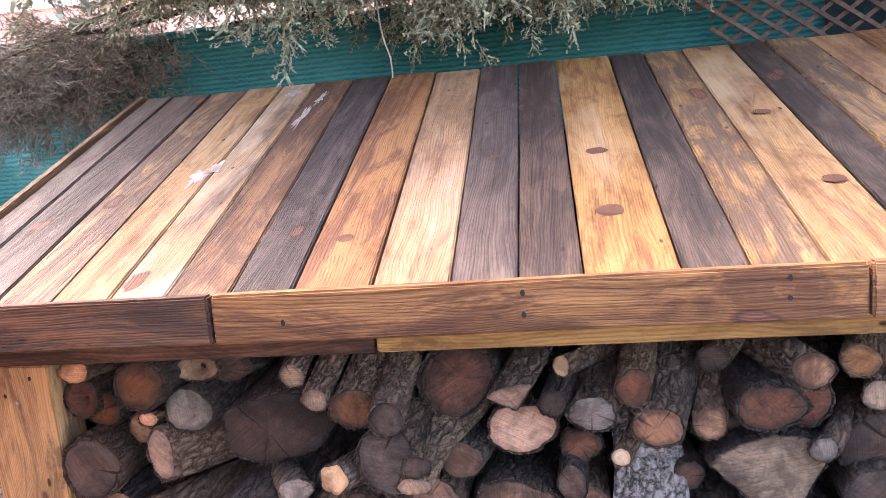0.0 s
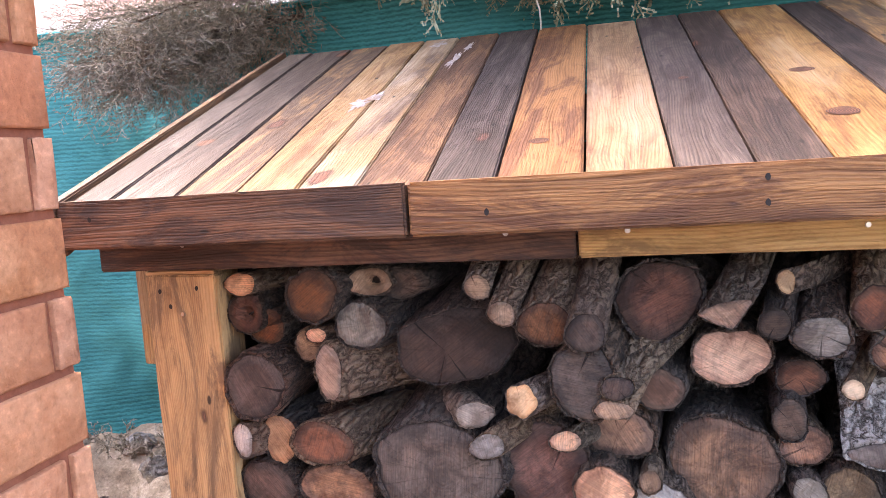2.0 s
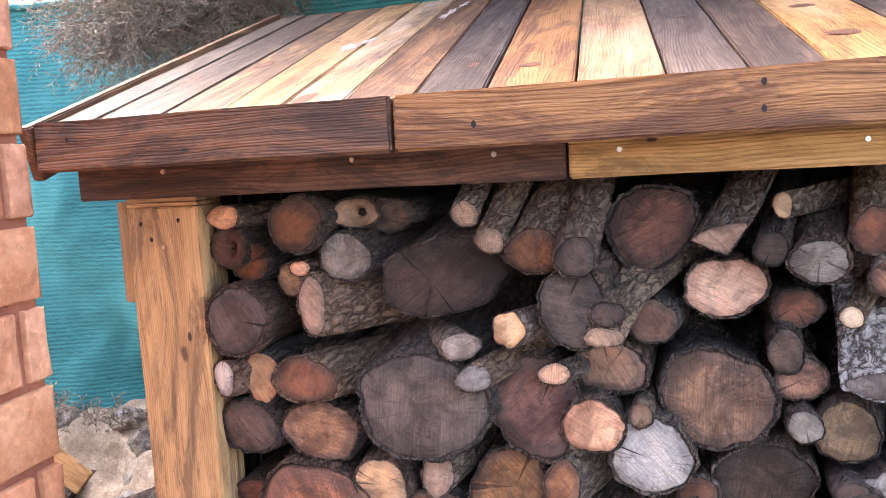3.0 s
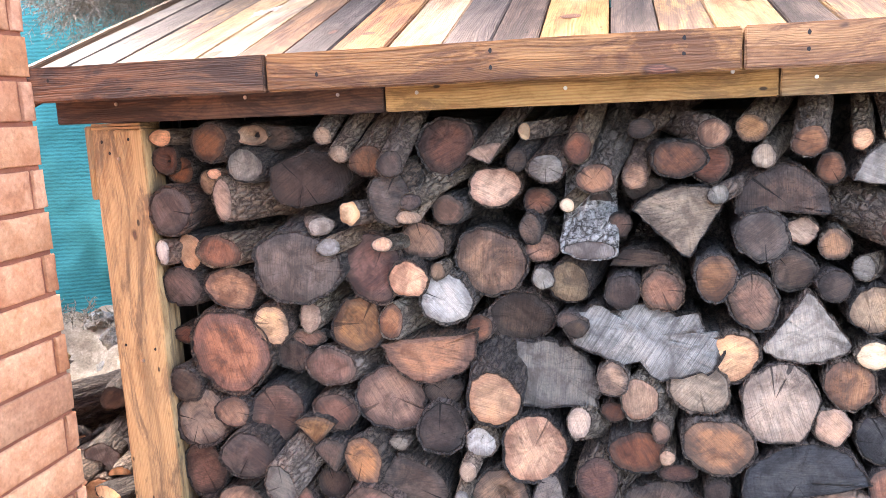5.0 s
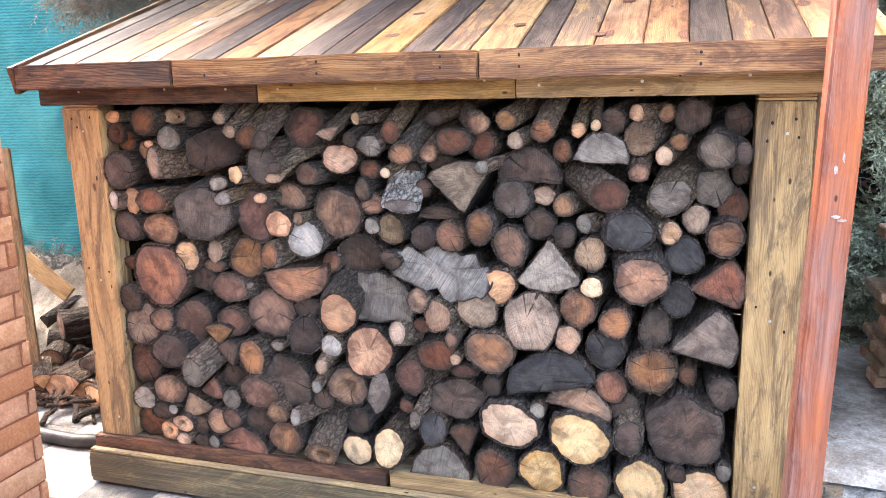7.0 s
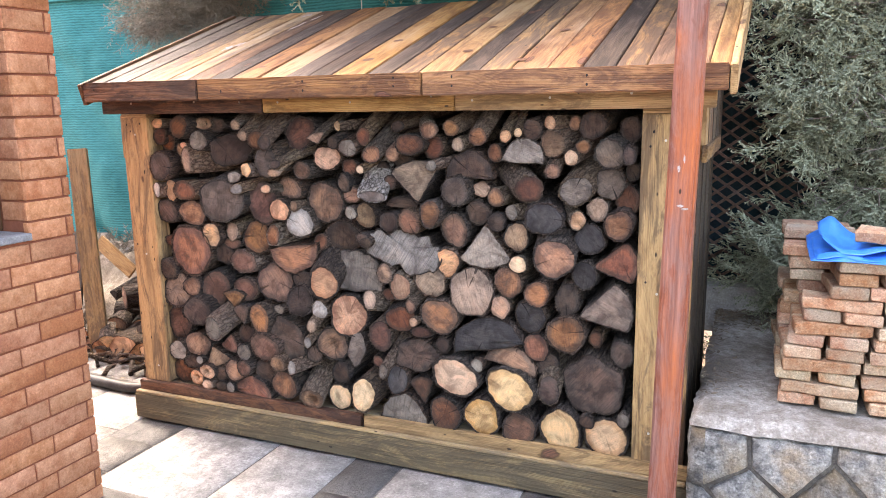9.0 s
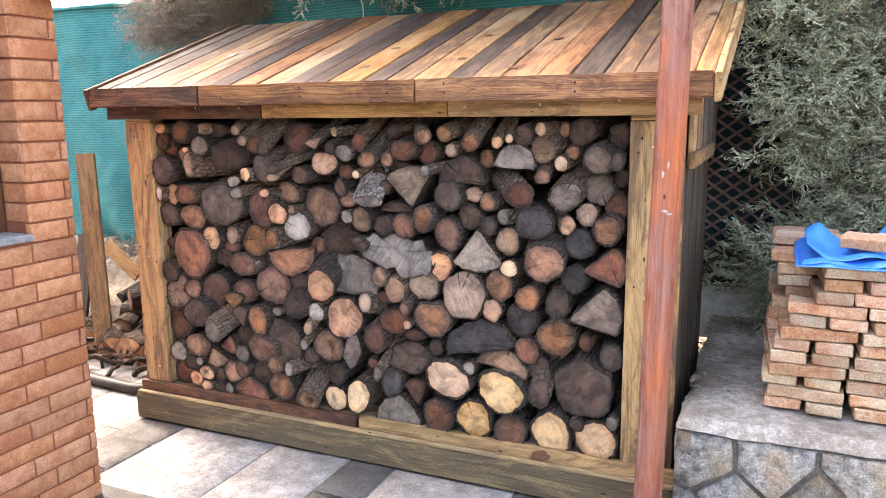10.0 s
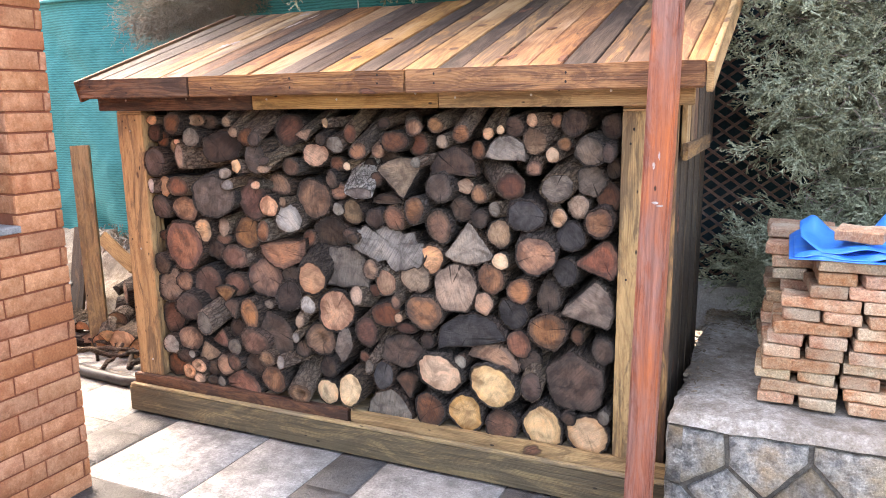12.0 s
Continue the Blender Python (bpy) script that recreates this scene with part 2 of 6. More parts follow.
    col = n.mix(n.ramp(edge, (0.95, 0.0), (1.02, 0.85)), col, (0.022, 0.016, 0.013))
    col = n.vary(col, spread, 0.008, 0.15)
    h = n.math("SUBTRACT", n.math("ADD", n.math("MULTIPLY", saw, 0.9), n.math("ADD", n.math("MULTIPLY", rings, 0.12), speck)), n.math("ADD", n.math("MULTIPLY", split, 2.5), n.math("MULTIPLY", ray, 0.5)))
    return n.done(col, 0.8, h, 1.0, 0.006, spec=0.3)


ENDS = {
    "D": end_grain("end_weathered_dark", (0.106, 0.07, 0.054), (0.074, 0.055, 0.046), (0.027, 0.022, 0.019), 0.4, 0.9, spread=0.4),
    "D2": end_grain("end_blackened", (0.073, 0.067, 0.066), (0.059, 0.055, 0.057), (0.024, 0.022, 0.022), 0.35, 0.8, spread=0.25),
    "B": end_grain("end_dark_brown", (0.213, 0.096, 0.06), (0.119, 0.067, 0.047), (0.061, 0.035, 0.029), 0.42),
    "R": end_grain("end_red_brown", (0.33, 0.175, 0.102), (0.185, 0.109, 0.075), (0.075, 0.048, 0.038), 0.40),
    "R2": end_grain("end_deep_red", (0.255, 0.119, 0.07), (0.147, 0.079, 0.059), (0.052, 0.037, 0.033), 0.38, 0.7),
    "R3": end_grain("end_orange_brown", (0.306, 0.161, 0.092), (0.163, 0.102, 0.07), (0.078, 0.054, 0.043), 0.42, 0.7),
    "T": end_grain("end_orange_tan", (0.623, 0.366, 0.221), (0.499, 0.271, 0.165), (0.212, 0.12, 0.081), 0.22, 0.4),
    "P": end_grain("end_pinkish_grey", (0.549, 0.355, 0.235), (0.392, 0.262, 0.188), (0.157, 0.113, 0.081), 0.30, 0.6),
    "P2": end_grain("end_tan_brown", (0.288, 0.199, 0.131), (0.212, 0.146, 0.099), (0.085, 0.061, 0.045), 0.36, 0.8),
    "Y": end_grain("end_fresh_yellow", (0.756, 0.523, 0.318), (0.67, 0.431, 0.248), (0.454, 0.257, 0.134), 0.12, 0.2, 0.2, 0.06, 0.25),
    "Y2": end_grain("end_fresh_tan", (0.66, 0.432, 0.252), (0.56, 0.329, 0.171), (0.36, 0.188, 0.09), 0.2, 0.3, 0.3, 0.06, 0.3),
    "G": end_grain("end_silver_grey", (0.277, 0.239, 0.198), (0.228, 0.198, 0.167), (0.1, 0.086, 0.075), 0.32),
    "G2": end_grain("end_grey_brown", (0.2, 0.153, 0.121), (0.149, 0.118, 0.097), (0.059, 0.048, 0.04), 0.35, 0.9),
    "W": end_grain("end_bleached", (0.427, 0.389, 0.35), (0.33, 0.296, 0.263), (0.194, 0.17, 0.15), 0.25, 0.9),
    "S": end_grain("end_split_grey", (0.28, 0.235, 0.21), (0.24, 0.2, 0.18), (0.1, 0.08, 0.07), 0.3),
    "S2": end_grain("end_splintered", (0.263, 0.248, 0.228), (0.223, 0.209, 0.192), (0.088, 0.08, 0.072), 0.42, 0.2, 0.0, 0.05, 0.85),
}


def speckled(name, a, b, c, scale, rough=0.85, bump=0.5, vary=0.15, spec=0.3, dist=0.006, grit=1.0, hue=0.014):
    n = Nodes(name)
    one = n.noise(n.coords((scale, scale, scale)), 1.0, 7, 0.65)
    two = n.noise(n.coords((scale * 0.16,) * 3, 37.0), 1.0, 4, 0.6, 0.3)
    three = n.noise(n.coords((scale * 5,) * 3, 53.0), 1.0, 4, 0.7)
    col = n.mix(n.ramp(one, (0.38, 0.0), (0.62, 1.0)), a, b)
    col = n.mix(n.ramp(two, (0.45, 0.0), (0.62, 0.8)), col, c)
    col = n.mix(n.ramp(three, (0.3, 0.55 * grit), (0.5, 0.0)), col, n.mix(1.0, col, (0.33, 0.31, 0.30), "MULTIPLY"))
    col = n.mix(n.ramp(three, (0.54, 0.0), (0.70, 0.65 * grit)), col, n.mix(1.0, col, (1.7, 1.7, 1.7), "MULTIPLY"))
    col = n.vary(col, vary, hue, 0.18 * min(1.0, hue / 0.014))
    return n.done(col, rough, n.math("ADD", one, n.math("MULTIPLY", three, 0.5 * grit)), bump, dist, spec=spec)


WALL_BRICK = speckled("house_brick", (0.345, 0.143, 0.071), (0.467, 0.224, 0.123), (0.303, 0.113, 0.055), 24, 0.85, 0.8, 0.14, 0.2, grit=0.7, hue=0.003)
WALL_MORTAR = speckled("house_mortar", (0.214, 0.069, 0.035), (0.25, 0.088, 0.048), (0.179, 0.056, 0.03), 40, grit=0.4, hue=0.002)
PILE_BRICK = speckled("old_brick", (0.36, 0.17, 0.095), (0.47, 0.29, 0.185), (0.50, 0.42, 0.31), 34, 0.9, 1.0, 0.3, grit=1.2, dist=0.012, hue=0.008)
STONE = speckled("grey_flagstone", (0.13, 0.132, 0.132), (0.44, 0.43, 0.40), (0.38, 0.30, 0.19), 26, 0.85, 1.0, 0.32, dist=0.03, grit=1.2)
LIME = speckled("lime_mortar", (0.239, 0.207, 0.175), (0.423, 0.391, 0.35), (0.156, 0.124, 0.097), 26, 0.95, 1.0, 0.05, dist=0.01)
BEDDING = speckled("dark_bedding_mortar", (0.10, 0.092, 0.083), (0.19, 0.178, 0.162), (0.07, 0.063, 0.056), 50, 0.95, 1.0, 0.05, dist=0.01)
CONCRETE = speckled("rough_concrete", (0.30, 0.28, 0.26), (0.42, 0.4, 0.37), (0.24, 0.215, 0.19), 20, 0.95, 0.5, 0.05)
PAVING = speckled("paving_light", (0.183, 0.181, 0.178), (0.323, 0.32, 0.312), (0.124, 0.123, 0.12), 18, 0.75, 1.0, 0.16, dist=0.01)
PAVING_DARK = speckled("paving_dark", (0.035, 0.035, 0.037), (0.095, 0.095, 0.094), (0.075, 0.075, 0.073), 16, 0.5, 1.0, 0.2, dist=0.012)
JOINT = speckled("paving_joint", (0.07, 0.068, 0.065), (0.13, 0.125, 0.12), (0.05, 0.05, 0.048), 60)
EARTH = speckled("dry_earth", (0.20, 0.155, 0.115), (0.34, 0.28, 0.22), (0.13, 0.10, 0.075), 18, 1.0, 0.9, 0.05)
RUST = speckled("rusty_lattice", (0.105, 0.068, 0.055), (0.165, 0.112, 0.09), (0.075, 0.052, 0.044), 60, 0.8)
PLASTIC_BLACK = speckled("black_plastic", (0.02, 0.02, 0.022), (0.035, 0.035, 0.037), (0.05, 0.048, 0.045), 20, 0.45, 0.1)
STEEL = Nodes("steel_screw").done((0.55, 0.53, 0.5), 0.35, metal=1.0)
HOLE = Nodes("nail_hole").done((0.012, 0.009, 0.008), 0.9)


# ---------------------------------------------------------------- builders
def part(name, bm, material, parent=None, label="", m=None):
    me = bpy.data.meshes.new(name)
    bm.to_mesh(me)
    bm.free()
    me.materials.append(material)
    ob = new(name, me)
    if m is not None:
        ob.matrix_basis = m
    if parent is not None:
        ob.parent = parent
    if label:
        ob["label"] = label
    return ob


def smooth(ob):
    for p in ob.data.polygons:
        p.use_smooth = True
    return ob


def empty(name, m=None):
    ob = new(name)
    ob.empty_display_size = 0.1
    if m is not None:
        ob.matrix_basis = m
    return ob


def board_mesh(length, width, thick, bevel=0.003, cuts=8, rough=0.0015, seed=0):
    """A sawn board along local x, centred on its origin, with slightly wavy worn edges."""
    bm = bmesh.new()
    bmesh.ops.create_cube(bm, size=1)
    bmesh.ops.scale(bm, vec=(length, width, thick), verts=bm.verts)
    for i in range(1, cuts):
        bmesh.ops.bisect_plane(bm, geom=bm.verts[:] + bm.edges[:] + bm.faces[:], plane_co=(-length / 2 + i * length / cuts, 0, 0), plane_no=(1, 0, 0))
    long_edges = [e for e in bm.edges if abs((e.verts[0].co - e.verts[1].co).normalized().x) > 0.9 and len(e.link_faces) == 2 and e.calc_face_angle(0) > 1]
    end_edges = [e for e in bm.edges if all(abs(abs(v.co.x) - length / 2) < 1e-5 for v in e.verts)]
    bmesh.ops.bevel(bm, geom=list(set(long_edges + end_edges)), offset=bevel, segments=2, affect="EDGES", clamp_overlap=True)
    for v in bm.verts:
        d = noise.noise_vector(Vector((v.co.x * 4 + seed * 7.7, v.co.y * 9, v.co.z * 9 + seed)))
        v.co += d * rough
    return bm


def box_mesh(sx, sy, sz, bevel=0.004, rough=0.0, seed=0, segments=1):
    bm = bmesh.new()
    bmesh.ops.create_cube(bm, size=1)
    bmesh.ops.scale(bm, vec=(sx, sy, sz), verts=bm.verts)
    if bevel:
        bmesh.ops.bevel(bm, geom=bm.edges[:], offset=bevel, segments=segments, affect="EDGES")
    if rough:
        for v in bm.verts:
            v.co += noise.noise_vector(v.co * 17 + Vector((seed * 3.1, seed, 0))) * rough
    return bm


def screw_mesh():
    bm = bmesh.new()
    bmesh.ops.create_cone(bm, segments=12, radius1=0.0048, radius2=0.0038, depth=0.003, cap_ends=True)
    bmesh.ops.rotate(bm, cent=(0, 0, 0), matrix=Matrix.Rotation(radians(90), 3, "X"), verts=bm.verts)
    return bm


def knot_hole_mesh(r=0.006):
    bm = bmesh.new()
    bmesh.ops.create_circle(bm, cap_ends=True, segments=9, radius=r)
    bmesh.ops.rotate(bm, cent=(0, 0, 0), matrix=Matrix.Rotation(radians(90), 3, "X"), verts=bm.verts)
    for v in bm.verts:
        v.co.z *= random.uniform(0.9, 1.6)
    return bm


# ---------------------------------------------------------------- the wood shed
SLOPE = math.atan(0.325)
ROOF_FRONT_Y, ROOF_BACK_Y = -0.135, 1.15


def roof_z(y):
    return 1.65 + 0.325 * y


shed = tagged(empty("wood_shed", pose(0, 0, 0)), "firewood shed of reclaimed pallet boards with a sloping plank roof", "shed")


def shed_board(name, length, width, thick, m, material, label="", seed=0, bevel=0.003, rough=0.0015):
    return part(name, board_mesh(length, width, thick, bevel, 10, rough, seed), material, shed, label, m)


UPRIGHT = Matrix(((0, 1, 0, 0), (0, 0, 1, 0), (1, 0, 0, 0), (0, 0, 0, 1)))
FACING = Matrix(((1, 0, 0, 0), (0, 0, 1, 0), (0, 1, 0, 0), (0, 0, 0, 1)))


def at(x, y, z, turn=None):
    return Matrix.Translation((x, y, z)) @ (turn if turn is not None else Matrix())


# posts, with the pieces laid on top of them
post_left = shed_board("post", 1.27, 0.150, 0.09, at(0.075, 0.045, 0.825, UPRIGHT), FRAME_WOOD, seed=1, rough=0.003)
post_right = shed_board("post", 1.29, 0.150, 0.09, at(2.435, 0.045, 0.815, UPRIGHT), FRAME_WOOD, seed=2, rough=0.003)
for px in (0.075, 2.435):
    for k in range(2):
        shed_board("packing_piece", 0.148, 0.085, 0.007, at(px, 0.043, 1.465 + 0.009 * k), HEADER_WOOD, seed=5 + k, bevel=0.001)
# header in three lengths
for i, (x0, x1, mat, label) in enumerate(((-0.05, 0.832, FASCIA_DARK, "dark-stained header board"), (0.836, 1.688, HEADER_WOOD, ""), (1.692, 2.60, HEADER_WOOD, ""))):
    shed_board("header_board", x1 - x0, 0.098, 0.028, at((x0 + x1) / 2, -0.046, 1.528, FACING), mat, label, seed=10 + i)
# fascia in three lengths
for i, (x0, x1, mat, label) in enumerate(((-0.048, 0.584, FASCIA_DARK, "dark-stained fascia board"), (0.588, 1.600, FASCIA_WOOD, ""), (1.604, 2.638, FASCIA_WOOD, ""))):
    shed_board("fascia_board", x1 - x0, 0.084, 0.026, at((x0 + x1) / 2, -0.145, 1.575, FACING), mat, label, seed=20 + i, bevel=0.004)
# the boards fan out a little towards the roof's back


def fan(x):
    return -0.098 * max(0.0, 1.35 - x)


# barge boards along the roof's sloping sides
for bx in (-0.062, 2.652):
    shed_board("barge_board", (ROOF_BACK_Y + 0.155) / math.cos(SLOPE), 0.095, 0.022, Matrix.Translation((bx + fan(bx) / 2, (ROOF_BACK_Y - 0.155) / 2, roof_z((ROOF_BACK_Y - 0.155) / 2) - 0.035)) @ Matrix.Rotation(-math.atan(fan(bx) / 1.3), 4, "Z") @ Matrix.Rotation(SLOPE, 4, "X") @ Matrix(((0, 0, 1, 0), (1, 0, 0, 0), (0, 1, 0, 0), (0, 0, 0, 1))), ROOF_WOODS["brown"] if bx < 0 else HEADER_WOOD, seed=int(bx * 9))
# roof boards, from the left end to the right
ROOF_JOINTS = (-0.05, 0.035, 0.16, 0.277, 0.388, 0.491, 0.608, 0.72, 0.854, 0.984, 1.094, 1.196, 1.345, 1.448, 1.56, 1.70, 1.80, 1.915, 2.05, 2.17, 2.28, 2.382, 2.472, 2.575, 2.64)
ROOF_KINDS = "grey grey mixed gold worn brown grey orange gold grey dark gold dark mixed gold dark mixed gold orange dark mixed brown gold gold gold".split()
along = (ROOF_BACK_Y - ROOF_FRONT_Y) / math.cos(SLOPE)
for i, (x0, x1) in enumerate(zip(ROOF_JOINTS, ROOF_JOINTS[1:])):
    gap = 0.0025 + 0.004 * random.random() ** 2
    ym = (ROOF_FRONT_Y + ROOF_BACK_Y) / 2
    lift = random.uniform(-0.003, 0.003)
    m = Matrix.Translation(((x0 + x1) / 2, ym + random.uniform(-0.006, 0.003), roof_z(ym) - 0.011 + lift)) @ Matrix.Rotation(SLOPE, 4, "X") @ Matrix.Rotation(radians(90), 4, "Z")
    ob = shed_board("roof_board", along, x1 - x0 - gap, 0.022, m, ROOF_WOODS[ROOF_KINDS[i]], seed=40 + i)
    for v in ob.data.vertices:
        side = 0.5 - v.co.y / (x1 - x0)
        v.co.y -= (fan(x0) * (1 - side) + fan(x1) * side) * (v.co.x / along + 0.5)
# old paint left on two of the roof boards
PAINT = speckled("old_white_paint", (0.34, 0.28, 0.26), (0.55, 0.5, 0.49), (0.28, 0.2, 0.16), 90, 0.8, 0.5, 0.05)
for k, (sx, sy, w, ln) in enumerate(((0.318, 0.40, 0.022, 0.05), (0.345, 0.46, 0.016, 0.04), (0.462, 0.80, 0.011, 0.12), (0.474, 0.96, 0.009, 0.07), (0.36, 1.05, 0.03, 0.04))):
    bm = bmesh.new()
    ring = []
    for i in range(26):
        a = 2 * math.pi * i / 26
        wob = 0.9 + 0.9 * noise.noise(Vector((2.6 * math.cos(a), 2.6 * math.sin(a), k * 5.0))) + 0.25 * math.sin(7 * a + k)
        wob = max(0.25, wob)
        ring.append(bm.verts.new((w * wob * math.cos(a), ln * wob * math.sin(a), 0)))
    bm.faces.new(ring)
    part("paint_stain", bm, PAINT, shed, "flaking white paint stain", Matrix.Translation((sx, sy, roof_z(sy) + 0.0042)) @ Matrix.Rotation(SLOPE, 4, "X"))
# large knots in the roof boards
n = Nodes("wood_knot")
spot = n.add("TexCoord").outputs["Object"]
away = n.add("VectorMath", {"operation": "LENGTH"}, i0=spot).outputs["Value"]
ripple = n.math("SINE", n.math("ADD", n.math("MULTIPLY", away, 1500.0), n.math("MULTIPLY", n.noise(n.coords((60, 60, 60)), 1.0, 4, 0.6), 6.0)))
fleck = n.noise(n.coords((45, 45, 45), 5.0), 1.0, 4, 0.7)
KNOT = n.done(n.mix(n.ramp(n.math("ADD", n.math("MULTIPLY", ripple, 0.25), fleck), (0.3, 0.0), (0.75, 1.0)), (0.055, 0.026, 0.02), (0.17, 0.078, 0.045)), 0.6, fleck, 0.5, 0.003, spec=0.2)
for k, (sx, sy, r) in enumerate(((1.257, 0.092, 0.026), (1.251, 0.378, 0.023), (1.03, 0.39, 0.012), (1.660, 0.161, 0.021), (1.634, 0.537, 0.02), (1.918, 0.01, 0.024), (1.982, 0.416, 0.022), (0.77, 0.047, 0.018))):
    bm = bmesh.new()
    ring = []
    for i in range(22):
        a = 2 * math.pi * i / 22
        w = r * (1 + 0.22 * noise.noise(Vector((1.5 * math.cos(a), 1.5 * math.sin(a), k * 4.0))))
        ring.append(bm.verts.new((w * math.cos(a), 0.85 * w * math.sin(a), 0)))
    bm.faces.new(ring)
    part("knot", bm, KNOT, shed, "dark red-brown knot", Matrix.Translation((sx, sy, roof_z(sy) + 0.0040)) @ Matrix.Rotation(SLOPE, 4, "X"))
# side cladding, back wall and rafters
for sx, outer in ((-0.012, -1), (2.522, 1)):
    for k in range(9):
        y0 = 0.095 + k * 0.112
        top = roof_z(y0) - 0.05
        shed_board("side_board", top - 0.12, 0.108, 0.02, at(sx + 0.003 * (k % 2), y0 + 0.055, (top + 0.12) / 2, Matrix(((0, 0, 1, 0), (0, 1, 0, 0), (1, 0, 0, 0), (0, 0, 0, 1)))), SIDE_WOOD, seed=80 + k)
    shed_board("side_batten", 0.82, 0.06, 0.02, at(sx + outer * (0.038 if outer > 0 else 0.024), 0.50, 1.32, Matrix(((0, 0, 1, 0), (1, 0, 0, 0), (0, 1, 0, 0), (0, 0, 0, 1)))), ROOF_WOODS["mixed"], seed=99)
for k in range(9):
    y0 = 0.10 + k * 0.112
    top = roof_z(y0) - 0.05
    shed_board("side_board", top - 1.30, 0.108, 0.018, at(2.552 + 0.002 * (k % 2), y0 + 0.055, (top + 1.30) / 2, Matrix(((0, 0, 1, 0), (0, 1, 0, 0), (1, 0, 0, 0), (0, 0, 0, 1)))), (HEADER_WOOD, ROOF_WOODS["mixed"], ROOF_WOODS["brown"])[k] if k < 3 else SIDE_WOOD, seed=180 + k)
shed_board("side_trim", 1.38, 0.03, 0.03, at(2.527, 0.045, 0.79, UPRIGHT), ROOF_WOODS["mixed"], seed=101)
shed_board("side_trim", 0.2, 0.04, 0.03, at(-0.036, 0.06, 1.372, UPRIGHT), OLD_PLANK, seed=102)
for k in range(12):
    shed_board("back_board", 2.54, 0.135, 0.018, at(1.255, 1.03, 0.2 + k * 0.14, FACING), SIDE_WOOD, seed=120 + k)
for rx in (0.1, 0.9, 1.7, 2.43):
    shed_board("rafter", 1.15, 0.07, 0.04, Matrix.Translation((rx, 0.5, roof_z(0.5) - 0.07)) @ Matrix.Rotation(SLOPE, 4, "X") @ Matrix(((0, 0, 1, 0), (1, 0, 0, 0), (0, 1, 0, 0), (0, 0, 0, 1))), SIDE_WOOD, seed=140)
# floor deck and the sill in front of it
for k in range(8):
    shed_board("floor_board", 2.5, 0.12, 0.02, at(1.25, 0.08 + k * 0.125, 0.172), OLD_PLANK, seed=150 + k)
shed_board("sill_beam", 2.60, 0.125, 0.035, at(1.275, -0.040, 0.0725, FACING), BEAM_WOOD, seed=160, bevel=0.004)
shed_board("sill_cap", 1.24, 0.05, 0.035, at(0.60, -0.004, 0.166, FACING), FASCIA_DARK, seed=161)
shed_board("sill_cap", 1.34, 0.05, 0.035, at(1.905, -0.004, 0.166, FACING), HEADER_WOOD, seed=162)
shed_board("sill_strip", 2.58, 0.026, 0.012, at(1.27, -0.042, 0.1425), OLD_PLANK, seed=163)
for k, sx in enumerate((-0.03, 2.55)):
    shed_board("skid", 1.05, 0.09, 0.06, at(sx, 0.5, 0.05, Matrix(((0, 0, 1, 0), (1, 0, 0, 0), (0, 1, 0, 0), (0, 0, 0, 1)))), BEAM_WOOD, seed=170 + k)

screw = screw_mesh()
screw_me = bpy.data.meshes.new("screw")
screw.to_mesh(screw_me)
screw.free()
screw_me.materials.append(STEEL)


def put_screw(x, y, z):
    ob = new("screw", screw_me)
    ob.location, ob.parent = (x, y, z), shed


for x, z in ((0.128, 1.525), (0.483, 1.527), (0.72, 1.523), (0.912, 1.52), (1.25, 1.515), (1.597, 1.533), (1.76, 1.515), (2.05, 1.52), (2.33, 1.53)):
    put_screw(x, -0.061, z)
for x, z in ((0.075, 1.385), (0.078, 0.825), (0.09, 0.27), (2.44, 1.37), (2.43, 0.83), (2.42, 0.3)):
    put_screw(x, -0.0015, z)
for i, (x, y, z) in enumerate(((1.10, -0.159, 1.597), (1.10, -0.159, 1.562), (0.71, -0.159, 1.567), (0.02, -0.159, 1.585), (1.49, -0.159, 1.6), (1.49, -0.159, 1.57), (1.72, -0.159, 1.598), (1.72, -0.159, 1.566), (2.2, -0.159, 1.59), (2.2, -0.159, 1.56),
                               (0.03, -0.0015, 1.43), (0.11, -0.0015, 1.435), (0.05, -0.0015, 1.40), (0.03, -0.0015, 0.87), (0.12, -0.0015, 0.86), (2.40, -0.0015, 1.4), (2.39, -0.0015, 1.35), (2.47, -0.0015, 1.36), (2.46, -0.0015, 1.41), (2.39, -0.0015, 0.87), (2.47, -0.0015, 0.8), (1.9, -0.061, 1.54), (2.15, -0.061, 1.535), (1.4, -0.061, 1.55))):
    part("nail_hole", knot_hole_mesh(0.0038), HOLE, shed, "", at(x, y, z))


